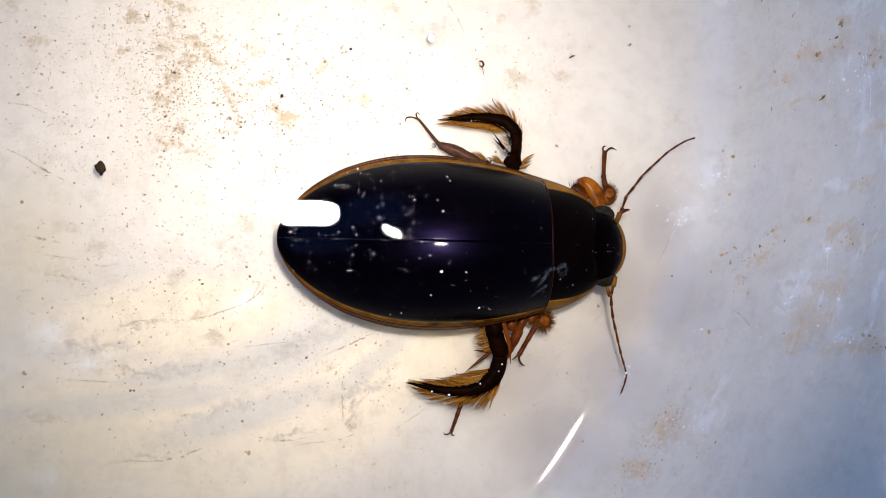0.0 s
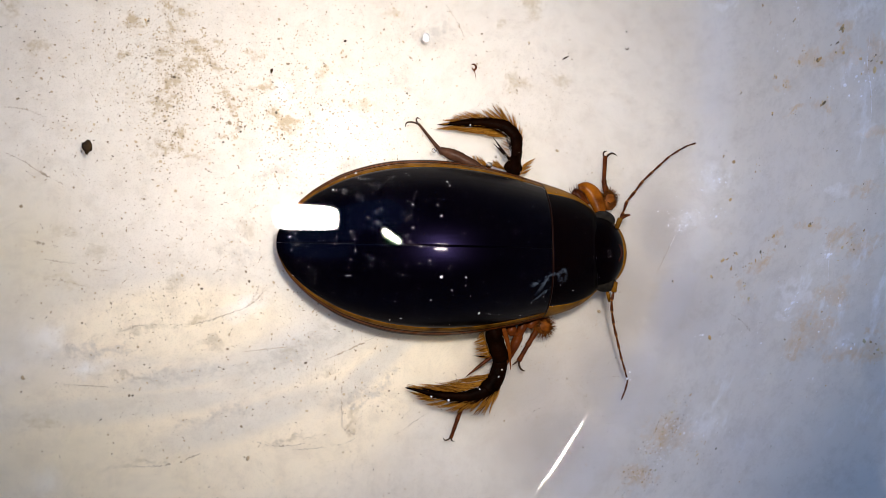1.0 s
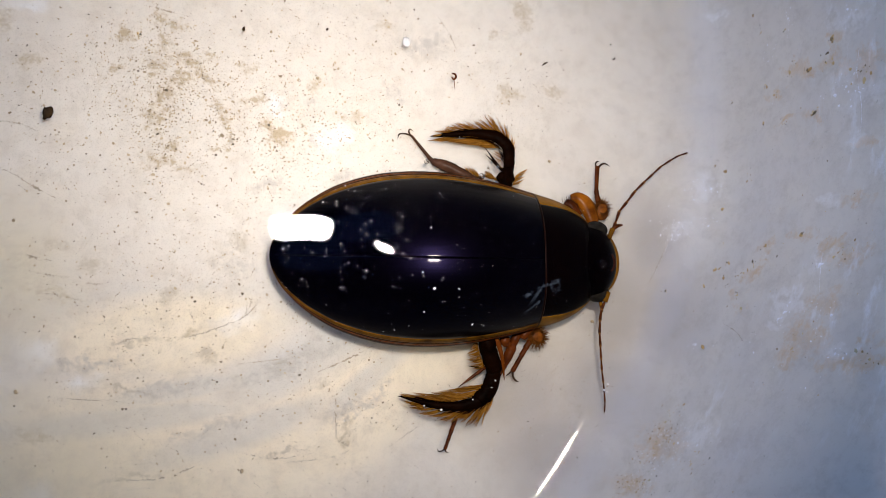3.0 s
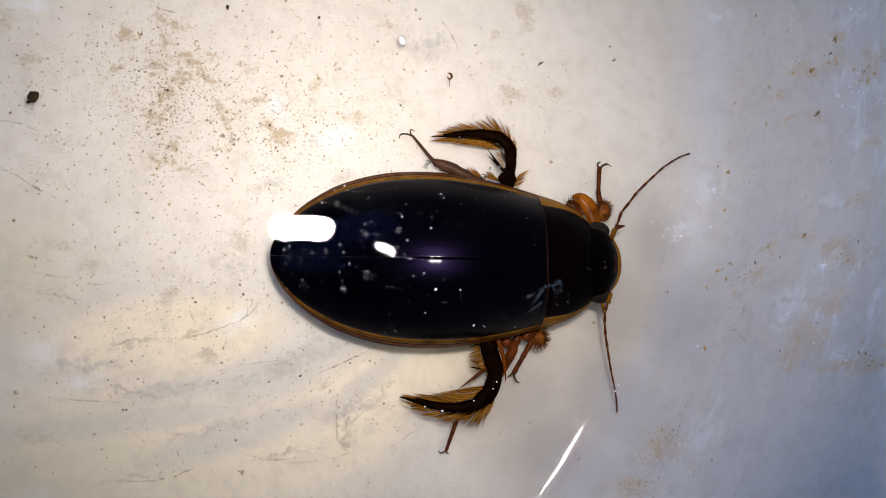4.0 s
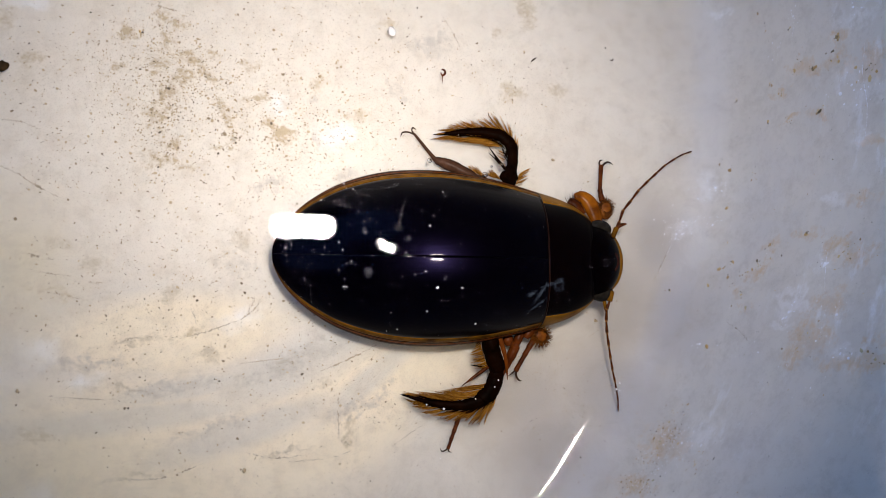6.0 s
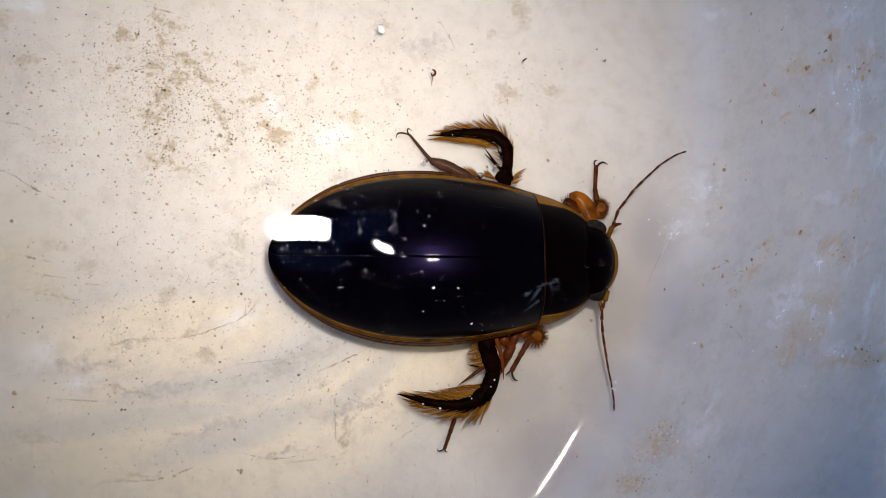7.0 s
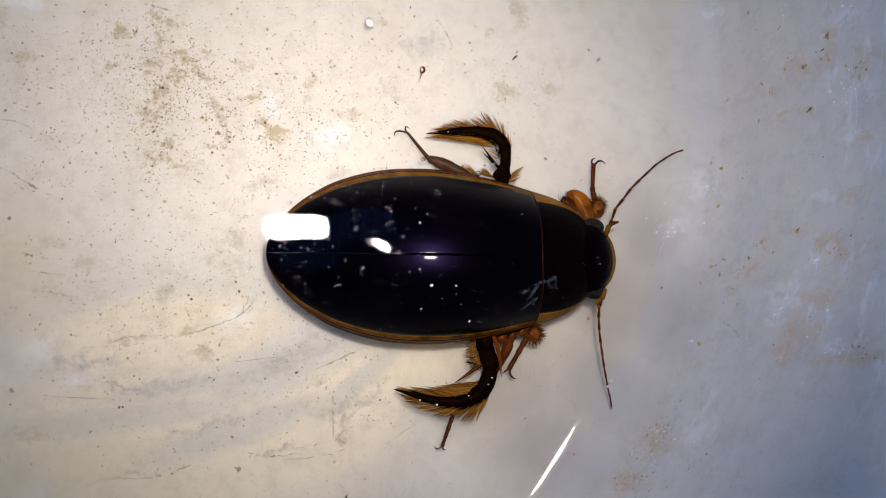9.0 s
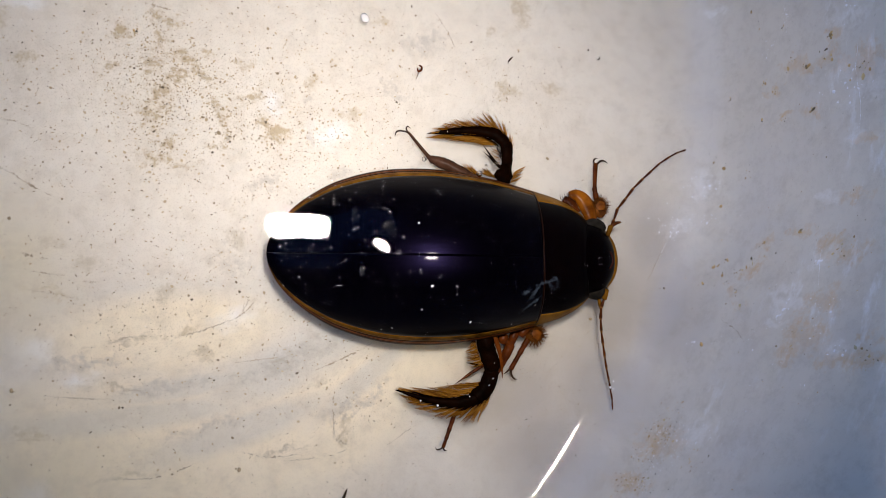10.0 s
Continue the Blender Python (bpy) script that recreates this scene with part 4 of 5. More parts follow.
def hind_leg_far():
    ob = leg("hind_leg", [(*(7.27, 7.21, 2.21), 0.7), (*(7.96, 8.67, 2.08), 0.75), (*(8.21, 10.07, 1.90), 0.62)], LEG_DARK, "dark fringed swimming leg")
    part("tibia", mesh("tibia", *tube([(*(8.21, 9.70, 1.90), 0.60), (*(8.45, 11.04, 1.77), 0.60), (*(8.37, 12.49, 1.65), 0.66), (*(7.88, 13.23, 1.59), 0.60)], 12, 26, 0.7, 0.12), LEG_DARK), ob)
    part("tarsus", mesh("tarsus", *tube([(*(8.20, 12.80, 1.59), 0.62), (*(7.20, 13.64, 1.53), 0.66), (*(5.57, 13.95, 1.46), 0.50), (*(3.57, 13.92, 1.40), 0.36),
                                         (*(1.70, 13.72, 1.34), 0.24), (*(0.65, 13.54, 1.34), 0.15), (*(-0.28, 13.43, 1.34), 0.03)], 12, 40, 0.7, 0.13), LEG_DARK), ob)
    part("swimming_hairs", mesh("swimming_hairs", *hairs([(8.65, 12.51, 1.59), (7.72, 13.86, 1.53), (5.45, 14.32, 1.46), (3.25, 14.22, 1.40), (1.08, 13.75, 1.34)],
                                                         [(6.91, 15.90, 1.71), (5.39, 15.75, 1.71), (3.26, 15.34, 1.65), (1.35, 14.52, 1.53), (-0.30, 13.54, 1.40)], 627, 0.024, 0.18, 0.3, 1, 24), HAIR), ob, "golden hair fringe")
    part("swimming_hairs", mesh("swimming_hairs", *hairs([(8.68, 10.76, 1.65), (8.88, 12.14, 1.65), (8.44, 13.24, 1.65)], [(8.98, 13.12, 1.77), (8.80, 14.36, 1.77), (7.28, 15.90, 1.77)], 98, 0.035, 0.2, 0.3, 2, 5), HAIR), ob, "golden hair fringe")
    part("swimming_hairs", mesh("swimming_hairs", *hairs([(7.53, 12.49, 1.46), (6.20, 13.30, 1.46), (3.88, 13.69, 1.40), (1.70, 13.53, 1.34)],
                                                         [(3.96, 12.90, 1.34), (1.52, 13.03, 1.34), (-0.02, 13.03, 1.28), (-0.70, 13.05, 1.28)], 462, 0.027, 0.12, 0.2, 3, 15), HAIR), ob, "golden hair fringe")
    part("swimming_hairs", mesh("swimming_hairs", *hairs([(7.75, 10.12, 1.53), (7.51, 11.85, 1.53)], [(6.59, 10.71, 1.40), (6.41, 12.45, 1.40)], 32, 0.024, 0.25, 0.2, 4, 10), HAIR), ob, "golden hair fringe")
    part("swimming_hairs", mesh("swimming_hairs", *hairs([(8.69, 8.22, 1.96), (9.12, 9.38, 1.84)], [(9.80, 8.74, 2.08), (10.63, 10.41, 1.96)], 255, 0.023, 0.18, 0.3, 5, 14), HAIR), ob, "golden hair tuft")
    part("swimming_hairs", mesh("swimming_hairs", *hairs([(7.24, 8.70, 1.71), (6.65, 8.95, 1.59)], [(5.77, 10.15, 1.59), (5.30, 9.29, 1.46)], 210, 0.023, 0.15, 0.3, 6, 10), HAIR), ob, "golden hair tuft")
    part("bristle", mesh("bristle", *hairs([(8.70, 11.60, 1.80), (8.65, 12.97, 1.80), (7.27, 14.10, 1.75), (4.75, 14.29, 1.70), (2.58, 14.07, 1.60)], [(8.96, 12.48, 1.80), (8.15, 13.94, 1.80), (5.87, 14.46, 1.75), (3.37, 14.34, 1.70), (1.27, 13.88, 1.60)], 130, 0.034, 0.12, 0.2, 24, 30), LEG_DARK), ob)
    part("bristle", mesh("bristle", *hairs([(7.87, 10.69, 1.80), (7.62, 12.17, 1.80), (6.12, 13.29, 1.75), (3.80, 13.49, 1.70), (1.95, 13.49, 1.60)], [(7.43, 11.42, 1.80), (6.61, 12.81, 1.80), (4.61, 13.28, 1.75), (2.37, 13.30, 1.70), (0.65, 13.30, 1.60)], 90, 0.034, 0.12, 0.2, 25, 30), LEG_DARK), ob)
    part("trochanter", mesh("trochanter", *ball((7.95, 9.07, 1.90), (1.05, 0.75, 0.6), 10, 14, 0.06, 5), LEG_DARK), ob)
    part("spur", mesh("spur", *tube([(*(7.63, 9.89, 1.71), 0.17), (*(6.75, 11.03, 1.71), 0.13), (*(5.81, 12.29, 1.71), 0.02)], 6), LEG_DARK), ob)
    part("spur", mesh("spur", *tube([(*(7.27, 10.20, 1.65), 0.15), (*(6.64, 10.92, 1.65), 0.11), (*(5.82, 11.62, 1.65), 0.02)], 6), LEG_DARK), ob)
    claws(ob, [[(*(6.43, 15.86, 0.47), 0.06), (*(6.18, 16.16, 0.47), 0.06), (*(6.18, 16.54, 0.47), 0.05), (*(6.50, 16.75, 0.47), 0.02)]])


def hind_leg_near():
    """The swimming leg whose shin and foot slowly close; these turn about the knee."""
    ob = leg("hind_leg", [(*(5.47, -7.57, 2.33), 0.86), (*(5.65, -9.34, 2.08), 0.90), (*(6.19, -10.82, 1.90), 0.92), (*(6.45, -11.70, 1.84), 0.75)], LEG_DARK, "dark fringed swimming leg")
    part("plate", mesh("plate", *tube([(*(6.25, -7.92, 2.6), 0.30), (*(6.82, -9.34, 2.55), 0.25), (*(7.16, -10.81, 2.4), 0.18), (*(7.36, -12.58, 2.1), 0.03)], 12, 30, 0.4), EDGE), ob, "amber side plate")
    part("swimming_hairs", mesh("swimming_hairs", *hairs([(4.46, -8.51, 1.96), (4.84, -9.93, 1.90), (5.34, -11.23, 1.84)], [(3.75, -9.22, 1.84), (3.28, -10.28, 1.77), (4.02, -11.58, 1.71)], 225, 0.023, 0.12, 0.3, 7, 18), HAIR), ob, "golden hair fringe")
    knee = Vector((6.20, -11.41, 1.84))
    moving = []

    def shin(name, data, mat, label=""):
        verts, faces = data
        me = mesh(name, [tuple(Vector(v) - knee) for v in verts], faces, mat)
        o = part(name, me, ob, label)
        o.location = knee * MM
        moving.append(o)

    shin("tibia", tube([(*(6.33, -10.99, 1.84), 0.74), (*(6.23, -12.29, 1.71), 0.82), (*(5.64, -13.76, 1.59), 0.84), (*(4.67, -14.64, 1.53), 0.80)], 12, 26, 0.7, 0.12), LEG_DARK)
    shin("tarsus", tube([(*(5.41, -14.23, 1.53), 0.74), (*(3.95, -14.98, 1.46), 0.62), (*(1.96, -15.19, 1.40), 0.47), (*(-0.13, -14.94, 1.34), 0.35),
                         (*(-2.05, -14.45, 1.34), 0.25), (*(-3.12, -14.15, 1.34), 0.14), (*(-3.83, -14.03, 1.34), 0.03)], 12, 40, 0.7, 0.13), LEG_DARK)
    shin("swimming_hairs", hairs([(5.79, -12.77, 1.53), (3.96, -14.22, 1.46), (1.06, -14.72, 1.40), (-1.81, -14.34, 1.34)], [(1.42, -13.56, 1.40), (-1.33, -13.65, 1.34), (-3.23, -13.75, 1.28), (-4.17, -13.80, 1.28)], 900, 0.027, 0.10, 0.2, 8, 24), HAIR, "golden hair fringe")
    # coarse dark hairs lying along the shin and foot
    shin("bristle", hairs([(6.67, -12.41, 1.90), (5.95, -14.40, 1.80), (4.12, -15.43, 1.75), (1.59, -15.52, 1.70), (-1.09, -14.91, 1.60)], [(6.54, -13.70, 1.90), (5.33, -15.56, 1.80), (2.78, -16.05, 1.75), (0.27, -15.62, 1.70), (-2.22, -14.78, 1.60)], 120, 0.034, 0.12, 0.2, 21, 30), LEG_DARK)
    shin("bristle", hairs([(5.68, -12.64, 1.90), (4.60, -14.27, 1.80), (2.48, -14.83, 1.75), (0.09, -14.63, 1.70), (-1.68, -14.33, 1.60)], [(4.94, -13.45, 1.90), (3.26, -14.49, 1.80), (0.98, -14.52, 1.75), (-1.29, -14.21, 1.70), (-3.05, -13.97, 1.60)], 90, 0.034, 0.12, 0.2, 22, 30), LEG_DARK)
    shin("swimming_hairs", hairs([(6.28, -13.48, 1.53), (5.18, -15.00, 1.46), (2.87, -15.67, 1.40), (0.47, -15.41, 1.34), (-2.23, -14.62, 1.34)],
                                 [(5.13, -17.09, 1.59), (3.55, -17.41, 1.59), (0.55, -16.79, 1.53), (-2.07, -15.71, 1.46), (-3.84, -14.20, 1.40)], 810, 0.027, 0.21, 0.3, 9, 21), HAIR, "golden hair fringe")
    shin("spur", tube([(*(5.37, -11.23, 1.71), 0.20), (*(4.02, -12.16, 1.71), 0.17), (*(2.44, -13.26, 1.71), 0.02)], 6), LEG_BROWN)
    shin("spur", tube([(*(5.23, -11.40, 1.77), 0.13), (*(4.38, -11.16, 1.77), 0.10), (*(3.52, -11.04, 1.77), 0.02)], 6), LEG_DARK)
    # opaque white beads: their glint is put into the colour
    for at, size in (((-1.2, -15.05, 1.9), 0.10), ((0.6, -15.5, 1.9), 0.13), ((3.85, -14.5, 2.3), 0.08), ((5.9, -13.3, 2.4), 0.07), ((6.3, -12.6, 2.4), 0.08)):
        shin("air_bead", ball(at, (size,) * 3, 8, 10), PALE_DUST, "tiny clinging air bead")
    return moving, knee


hind_leg_far()
swinging, KNEE = hind_leg_near()


def middle_legs():
    far = leg("middle_leg", [(*(4.76, 8.63, 1.59), 0.45), (*(2.92, 9.56, 1.46), 0.60), (*(1.39, 10.25, 1.34), 0.62), (*(0.05, 10.71, 1.22), 0.40)], LEG_DUSKY, "dusky brown clawed walking leg")
    part("tarsus", mesh("tarsus", *tube([(*(0.18, 10.59, 1.22), 0.30), (*(-0.35, 11.21, 1.09), 0.22), (*(-1.30, 12.43, 0.91), 0.17), (*(-2.19, 13.60, 0.72), 0.14)], 8), LEG_DUSKY), far)
    claws(far, [[(*(-2.13, 13.54, 0.72), 0.10), (*(-2.87, 13.75, 0.72), 0.09), (*(-3.47, 13.67, 0.66), 0.08), (*(-3.64, 13.18, 0.60), 0.02)],
                [(*(-2.19, 13.53, 0.72), 0.09), (*(-2.44, 13.95, 0.72), 0.08), (*(-2.31, 14.28, 0.66), 0.07), (*(-1.92, 14.07, 0.60), 0.02)]])
    part("swimming_hairs", mesh("swimming_hairs", *hairs([(5.55, 8.93, 1.46), (3.87, 9.24, 1.40)], [(4.29, 10.48, 1.46), (3.18, 9.95, 1.40)], 150, 0.026, 0.5, 0.4, 10, 14), HAIR), far, "pale golden hair tuft")
    near = leg("middle_leg", [(*(9.13, -7.25, 1.71), 0.40), (*(8.80, -8.20, 1.60), 0.50), (*(8.55, -8.85, 1.50), 0.40), (*(8.42, -9.20, 1.45), 0.52), (*(8.05, -10.05, 1.34), 0.50), (*(7.62, -11.01, 1.22), 0.32)], LEG_BROWN, "red-brown clawed walking leg")
    part("hip", mesh("hip", *joined([ball((7.60, -8.45, 1.75), (0.58, 0.62, 0.5), 10, 14, 0.07, 3), ball((8.05, -8.85, 1.6), (0.40, 0.34, 0.36), 8, 12, 0.07, 4)]), LEG_BROWN), near)
    part("tibia", mesh("tibia", *tube([(*(7.69, -10.89, 1.22), 0.40), (*(5.77, -13.50, 0.91), 0.34), (*(2.57, -16.30, 0.66), 0.22)], 8), LEG_BROWN), near)
    part("tarsus", mesh("tarsus", *ringed((2.50, -16.30, 0.66), (1.33, -19.56, 0.47), (0.26, 0.25, 0.22, 0.20)), LEG_BROWN), near)
    claws(near, [[(*(1.39, -19.44, 0.47), 0.09), (*(1.09, -19.73, 0.47), 0.08), (*(0.68, -19.84, 0.41), 0.07), (*(0.50, -19.54, 0.41), 0.02)],
                 [(*(1.33, -19.44, 0.47), 0.09), (*(1.39, -19.85, 0.47), 0.08), (*(1.71, -19.98, 0.41), 0.02)]])


def fore_legs():
    far = leg("fore_leg", [(*(16.08, 5.06, 2.08), 0.5), (*(15.36, 6.11, 1.96), 0.72), (*(14.61, 6.53, 1.90), 0.55)], LEG_BROWN, "orange front leg with round sucker pad")
    part("femur", mesh("femur", *tube([(*(15.35, 7.03, 2.02), 0.45), (*(16.20, 7.13, 2.02), 0.66), (*(16.98, 6.53, 2.02), 0.86), (*(17.49, 5.55, 2.02), 0.84), (*(17.78, 4.55, 2.08), 0.66), (*(17.90, 3.93, 2.08), 0.4)], 14, 28, 0.6), LEG_ORANGE), far)
    part("sucker_pad", mesh("sucker_pad", *ball((18.90, 5.85, 1.84), (0.80, 1.12, 0.5), 12, 20, 0.05, 7), PAD), far, "round red-brown sucker pad")
    part("bristle", mesh("bristle", *bristles((18.83, 5.99, 1.84), 0.9, 340, 0.42, 3), GOLD_BRISTLE), far)
    part("tarsus", mesh("tarsus", *joined([ringed((18.55, 6.80, 1.84), (18.45, 8.10, 1.66), (0.33, 0.30)), ringed((18.45, 8.00, 1.66), (18.84, 10.78, 1.22), (0.26,))]), LEG_BROWN), far)
    claws(far, [[(*(18.84, 10.65, 1.22), 0.12), (*(18.67, 11.17, 1.15), 0.10), (*(18.84, 11.50, 1.09), 0.09), (*(19.20, 11.60, 1.03), 0.02)],
                [(*(18.90, 10.72, 1.22), 0.13), (*(19.34, 11.19, 1.15), 0.12), (*(19.84, 11.36, 1.09), 0.10), (*(20.40, 11.07, 1.03), 0.02)]])
    part("bristle", mesh("bristle", *hairs([(14.39, 6.57, 1.96), (15.11, 6.97, 1.96), (16.17, 7.39, 1.96)], [(14.12, 7.24, 2.02), (14.97, 7.64, 2.02), (16.29, 8.07, 2.02)], 26, 0.022, 0.1, 0.2, 12, 26), LEG_BROWN), far)
    near = leg("fore_leg", [(*(10.50, -6.94, 1.96), 0.5), (*(9.72, -7.79, 1.84), 0.52), (*(9.50, -8.14, 1.71), 0.4)], LEG_BROWN, "red-brown front leg with sucker pad")
    part("sucker_pad", mesh("sucker_pad", *ball((11.08, -7.96, 1.71), (1.0, 0.85, 0.5), 12, 20, 0.06, 8), PAD), near, "round red-brown sucker pad")
    part("bristle", mesh("bristle", *bristles((11.15, -8.02, 1.71), 0.9, 360, 0.6, 5), GOLD_BRISTLE), near)
    part("tarsus", mesh("tarsus", *ringed((10.40, -8.44, 1.65), (8.65, -11.62, 0.91), (0.34, 0.31, 0.27, 0.29)), LEG_BROWN), near)
    claws(near, [[(*(8.66, -11.44, 0.91), 0.13), (*(8.75, -12.22, 0.78), 0.12), (*(9.10, -12.64, 0.66), 0.10), (*(9.43, -12.71, 0.60), 0.02)],
                 [(*(8.72, -11.50, 0.91), 0.12), (*(8.31, -11.86, 0.78), 0.10), (*(7.93, -12.16, 0.60), 0.02)]])


middle_legs()
fore_legs()


def segments(points, start, parent, name="segment", origin=None):
    """Feeler joints: each widens towards its end, with a pale ring at the joint."""
    for i in range(start, len(points) - 1):
        a, b = Vector(points[i]), Vector(points[i + 1])
        if origin is not None:
            a, b = a - origin, b - origin
        w = 0.215 - 0.011 * i
        rows = [(*a, w * 0.55), (*a.lerp(b, 0.35), w * 0.72), (*a.lerp(b, 0.85), w * 1.0), (*a.lerp(b, 0.98), w * 0.6)]
        part(name, mesh(name, *tube(rows, 8, 10), FEELER), parent)
        if i + 2 < len(points):
            part("joint_ring", mesh("joint_ring", *tube([(*a.lerp(b, 0.94), w * 0.98), (*a.lerp(b, 1.04), w * 0.8)], 8, 3), RING), parent)


def feelers():
    far = [(18.60, 2.32, 4.40), (19.08, 3.43, 4.40), (19.50, 4.08, 4.20), (20.07, 5.41, 4.00), (21.10, 6.53, 3.80), (22.15, 7.78, 3.60), (23.59, 9.00, 3.00), (24.82, 10.01, 2.60), (26.06, 11.03, 2.20), (27.52, 11.94, 1.80), (28.66, 12.57, 1.50), (29.79, 12.95, 1.50)]
    ob = part("antenna", mesh("antenna", *tube([(*far[0], 0.26), (*far[1], 0.30)], 10, 8), MARGIN), beetle, "thin jointed red-brown feeler")
    segments(far, 1, ob)
    part("palp", mesh("palp", *tube([(*(19.18, 3.36, 4.00), 0.14), (*(19.78, 3.80, 4.00), 0.2), (*(20.41, 3.96, 3.90), 0.1)], 8, 10), FEELER), beetle, "short brown mouth feeler")
    near = [(18.36, -3.37, 4.40), (18.06, -4.45, 4.30), (17.76, -5.29, 4.20), (17.84, -6.47, 3.80), (18.01, -7.78, 3.50), (18.30, -9.10, 3.20), (18.59, -10.42, 2.90), (18.84, -11.63, 2.70), (19.16, -12.84, 2.50), (19.38, -13.92, 2.40), (19.53, -14.95, 2.30), (19.55, -16.03, 2.20)]
    root, joint = Vector(near[0]), Vector(near[9])
    rows = [(*(Vector(p) - root), r) for p, r in zip(near[:2], (0.26, 0.30))]
    stem = part("antenna", mesh("antenna", *tube(rows, 10, 8), MARGIN), beetle, "thin jointed red-brown feeler, slowly swaying")
    stem.location = root * MM
    segments(near[:10], 1, stem, "segment", root)
    tip = None
    a, b, c = [Vector(p) - joint for p in near[9:12]]
    data = joined([tube([(*a, 0.07), (*a.lerp(b, 0.8), 0.12), (*b, 0.07)], 8, 8), tube([(*b, 0.06), (*b.lerp(c, 0.6), 0.10), (*c, 0.03)], 8, 8)])
    tip = part("segment", mesh("segment", *data, FEELER), stem, "bent end joints")
    tip.location = (joint - root) * MM
    # sparkling air beads near the tip, their glint painted as plain white
    for p, r in (((0.28, 0.9, 0.2), 0.10), ((-0.12, 0.25, 0.2), 0.13), ((0.22, 0.1, 0.2), 0.08), ((-0.3, -0.1, 0.1), 0.06)):
        part("water_bead", mesh("water_bead", *ball((joint - root) + Vector(p), (r, r, r), 8, 10), PALE_DUST), stem, "tiny clinging air bead")
    part("palp", mesh("palp", *tube([(*(17.57, -3.95, 3.80), 0.16), (*(17.75, -4.85, 3.80), 0.2), (*(17.86, -5.51, 3.80), 0.12)], 8, 10), MARGIN), beetle, "short ochre mouth feeler")
    return stem, root, tip, joint - root


stem, ROOT, tip, JOINT = feelers()


def shell_dust():
    """Dust settled on the back."""
    rng = random.Random(8)
    pieces = []
    for _ in range(330):
        x, v = rng.uniform(-16, 17.5), rng.uniform(-0.88, 0.88)
        if x > 14.5:
            at = Vector((x, v * 3.0, 8.75 - 0.11 * (x - 14.2) ** 2 - abs(v) ** 2 * 1.5))
        else:
            at = Vector(back(x, v, 0.03))
        pieces.append(flake(at, Vector((0, v * 0.5, 1)).normalized(), 0.030 * min(3.2, math.exp(rng.gauss(0, 0.6))), rng, 0.4))
    for x, y, k in ((0.2, -2.9, 0.13), (-2.1, -2.9, 0.15), (2.1, -6.3, 0.17), (-0.9, 5.8, 0.13)):
        w = lookup(WIDTH, x)
        pieces.append(flake(Vector(back(x, y / w, 0.03)), Vector((0, y / w * 0.6, 1)).normalized(), k, rng, 0.4))
    ob = part("dust", mesh("dust", *joined(pieces), PALE_DUST, False), beetle, "pale specks of dust on the back")
    tagged(ob, kind="stuff")
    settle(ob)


shell_dust()


def back_scuffs():
    """Pale rubbed marks where wing case and neck shield meet."""
    rng = random.Random(31)
    pieces = []
    for n, cx, cy, long, wide, way in ((420, 8.3, -3.4, 0.9, 0.22, 60), (240, 7.3, -3.4, 0.45, 0.25, 30), (260, 9.2, -2.5, 0.7, 0.15, 15), (260, 8.2, -4.5, 0.9, 0.16, 40), (380, 10.4, -2.5, 0.0, 0.5, 0)):
        for _ in range(n):
            if long:
                u, v = rng.gauss(0, long * 0.6), rng.gauss(0, wide * 0.5)
            else:
                w = rng.uniform(0, 2 * math.pi)
                u, v = wide * math.cos(w) + rng.gauss(0, 0.12), wide * math.sin(w) + rng.gauss(0, 0.12)
            x = cx + u * math.cos(radians(way)) - v * math.sin(radians(way))
            y = cy + u * math.sin(radians(way)) + v * math.cos(radians(way))
            at = Vector(back(x, y / lookup(WIDTH, x), 0.065 if x > 9.15 + 0.75 * (y / 7) ** 2 else 0.012))
            pieces.append(flake(at, Vector((0, y * 0.06, 1)).normalized(), 0.021 * math.exp(rng.gauss(0, 0.6)), rng, 0.1))
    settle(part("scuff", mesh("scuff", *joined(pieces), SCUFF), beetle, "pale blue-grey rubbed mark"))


back_scuffs()


# ---- in and on the water ----
def bubble(at, radius, label):
    ob = new("air_bubble", mesh("air_bubble", *ball((0, 0, 0), (radius,) * 3, 12, 18), BUBBLE))
    ob.location = Vector(at) * MM
    return tagged(ob, label, "bubble", "air bubbles on the beetle")


for at, radius in (((4.76, 8.86, 3.40), 0.34), ((6.86, 10.16, 2.40), 0.22), ((-0.83, 10.47, 1.90), 0.27), ((3.26, -8.13, 4.20), 0.13), ((1.86, -8.82, 3.60), 0.11), ((5.62, 9.88, 3.00), 0.14), ((11.25, -7.22, 4.00), 0.10)):
    bubble(at, radius, "small clear air bubble clinging to the beetle")


def glint_cap():
    """A shallow clear cap added on the water, tilted to mirror the torch as a highlight."""
    R, cap = 24.0, 1.5
    verts, faces = [(0, 0, cap * cap / 2 / R)], []
    for i in range(1, 11):
        q = cap * i / 10
        for j in range(32):
            w = 2 * math.pi * j / 32
            x, y = q * math.cos(w), q * math.sin(w)
            verts.append((x, y, (cap * cap - q * q) / 2 / R + 0.0083 * y * y - 0.0175 * x * y))
    for j in range(32):
        k = (j + 1) % 32
        faces.append((0, 1 + j, 1 + k))
        for i in range(9):
            faces.append((1 + i * 32 + j, 1 + (i + 1) * 32 + j, 1 + (i + 1) * 32 + k, 1 + i * 32 + k))
    ob = new("water_bead", mesh("water_bead", verts, faces, WATER_SKIN))
    ob.matrix_world = pose(-7.9 * MM, -0.4 * MM, (WATER + 0.12) * MM, -1.1, -5.3, 0)
    return tagged(ob, "added clear bead over the beetle's back that mirrors the torch", "water bead")


glint_cap()


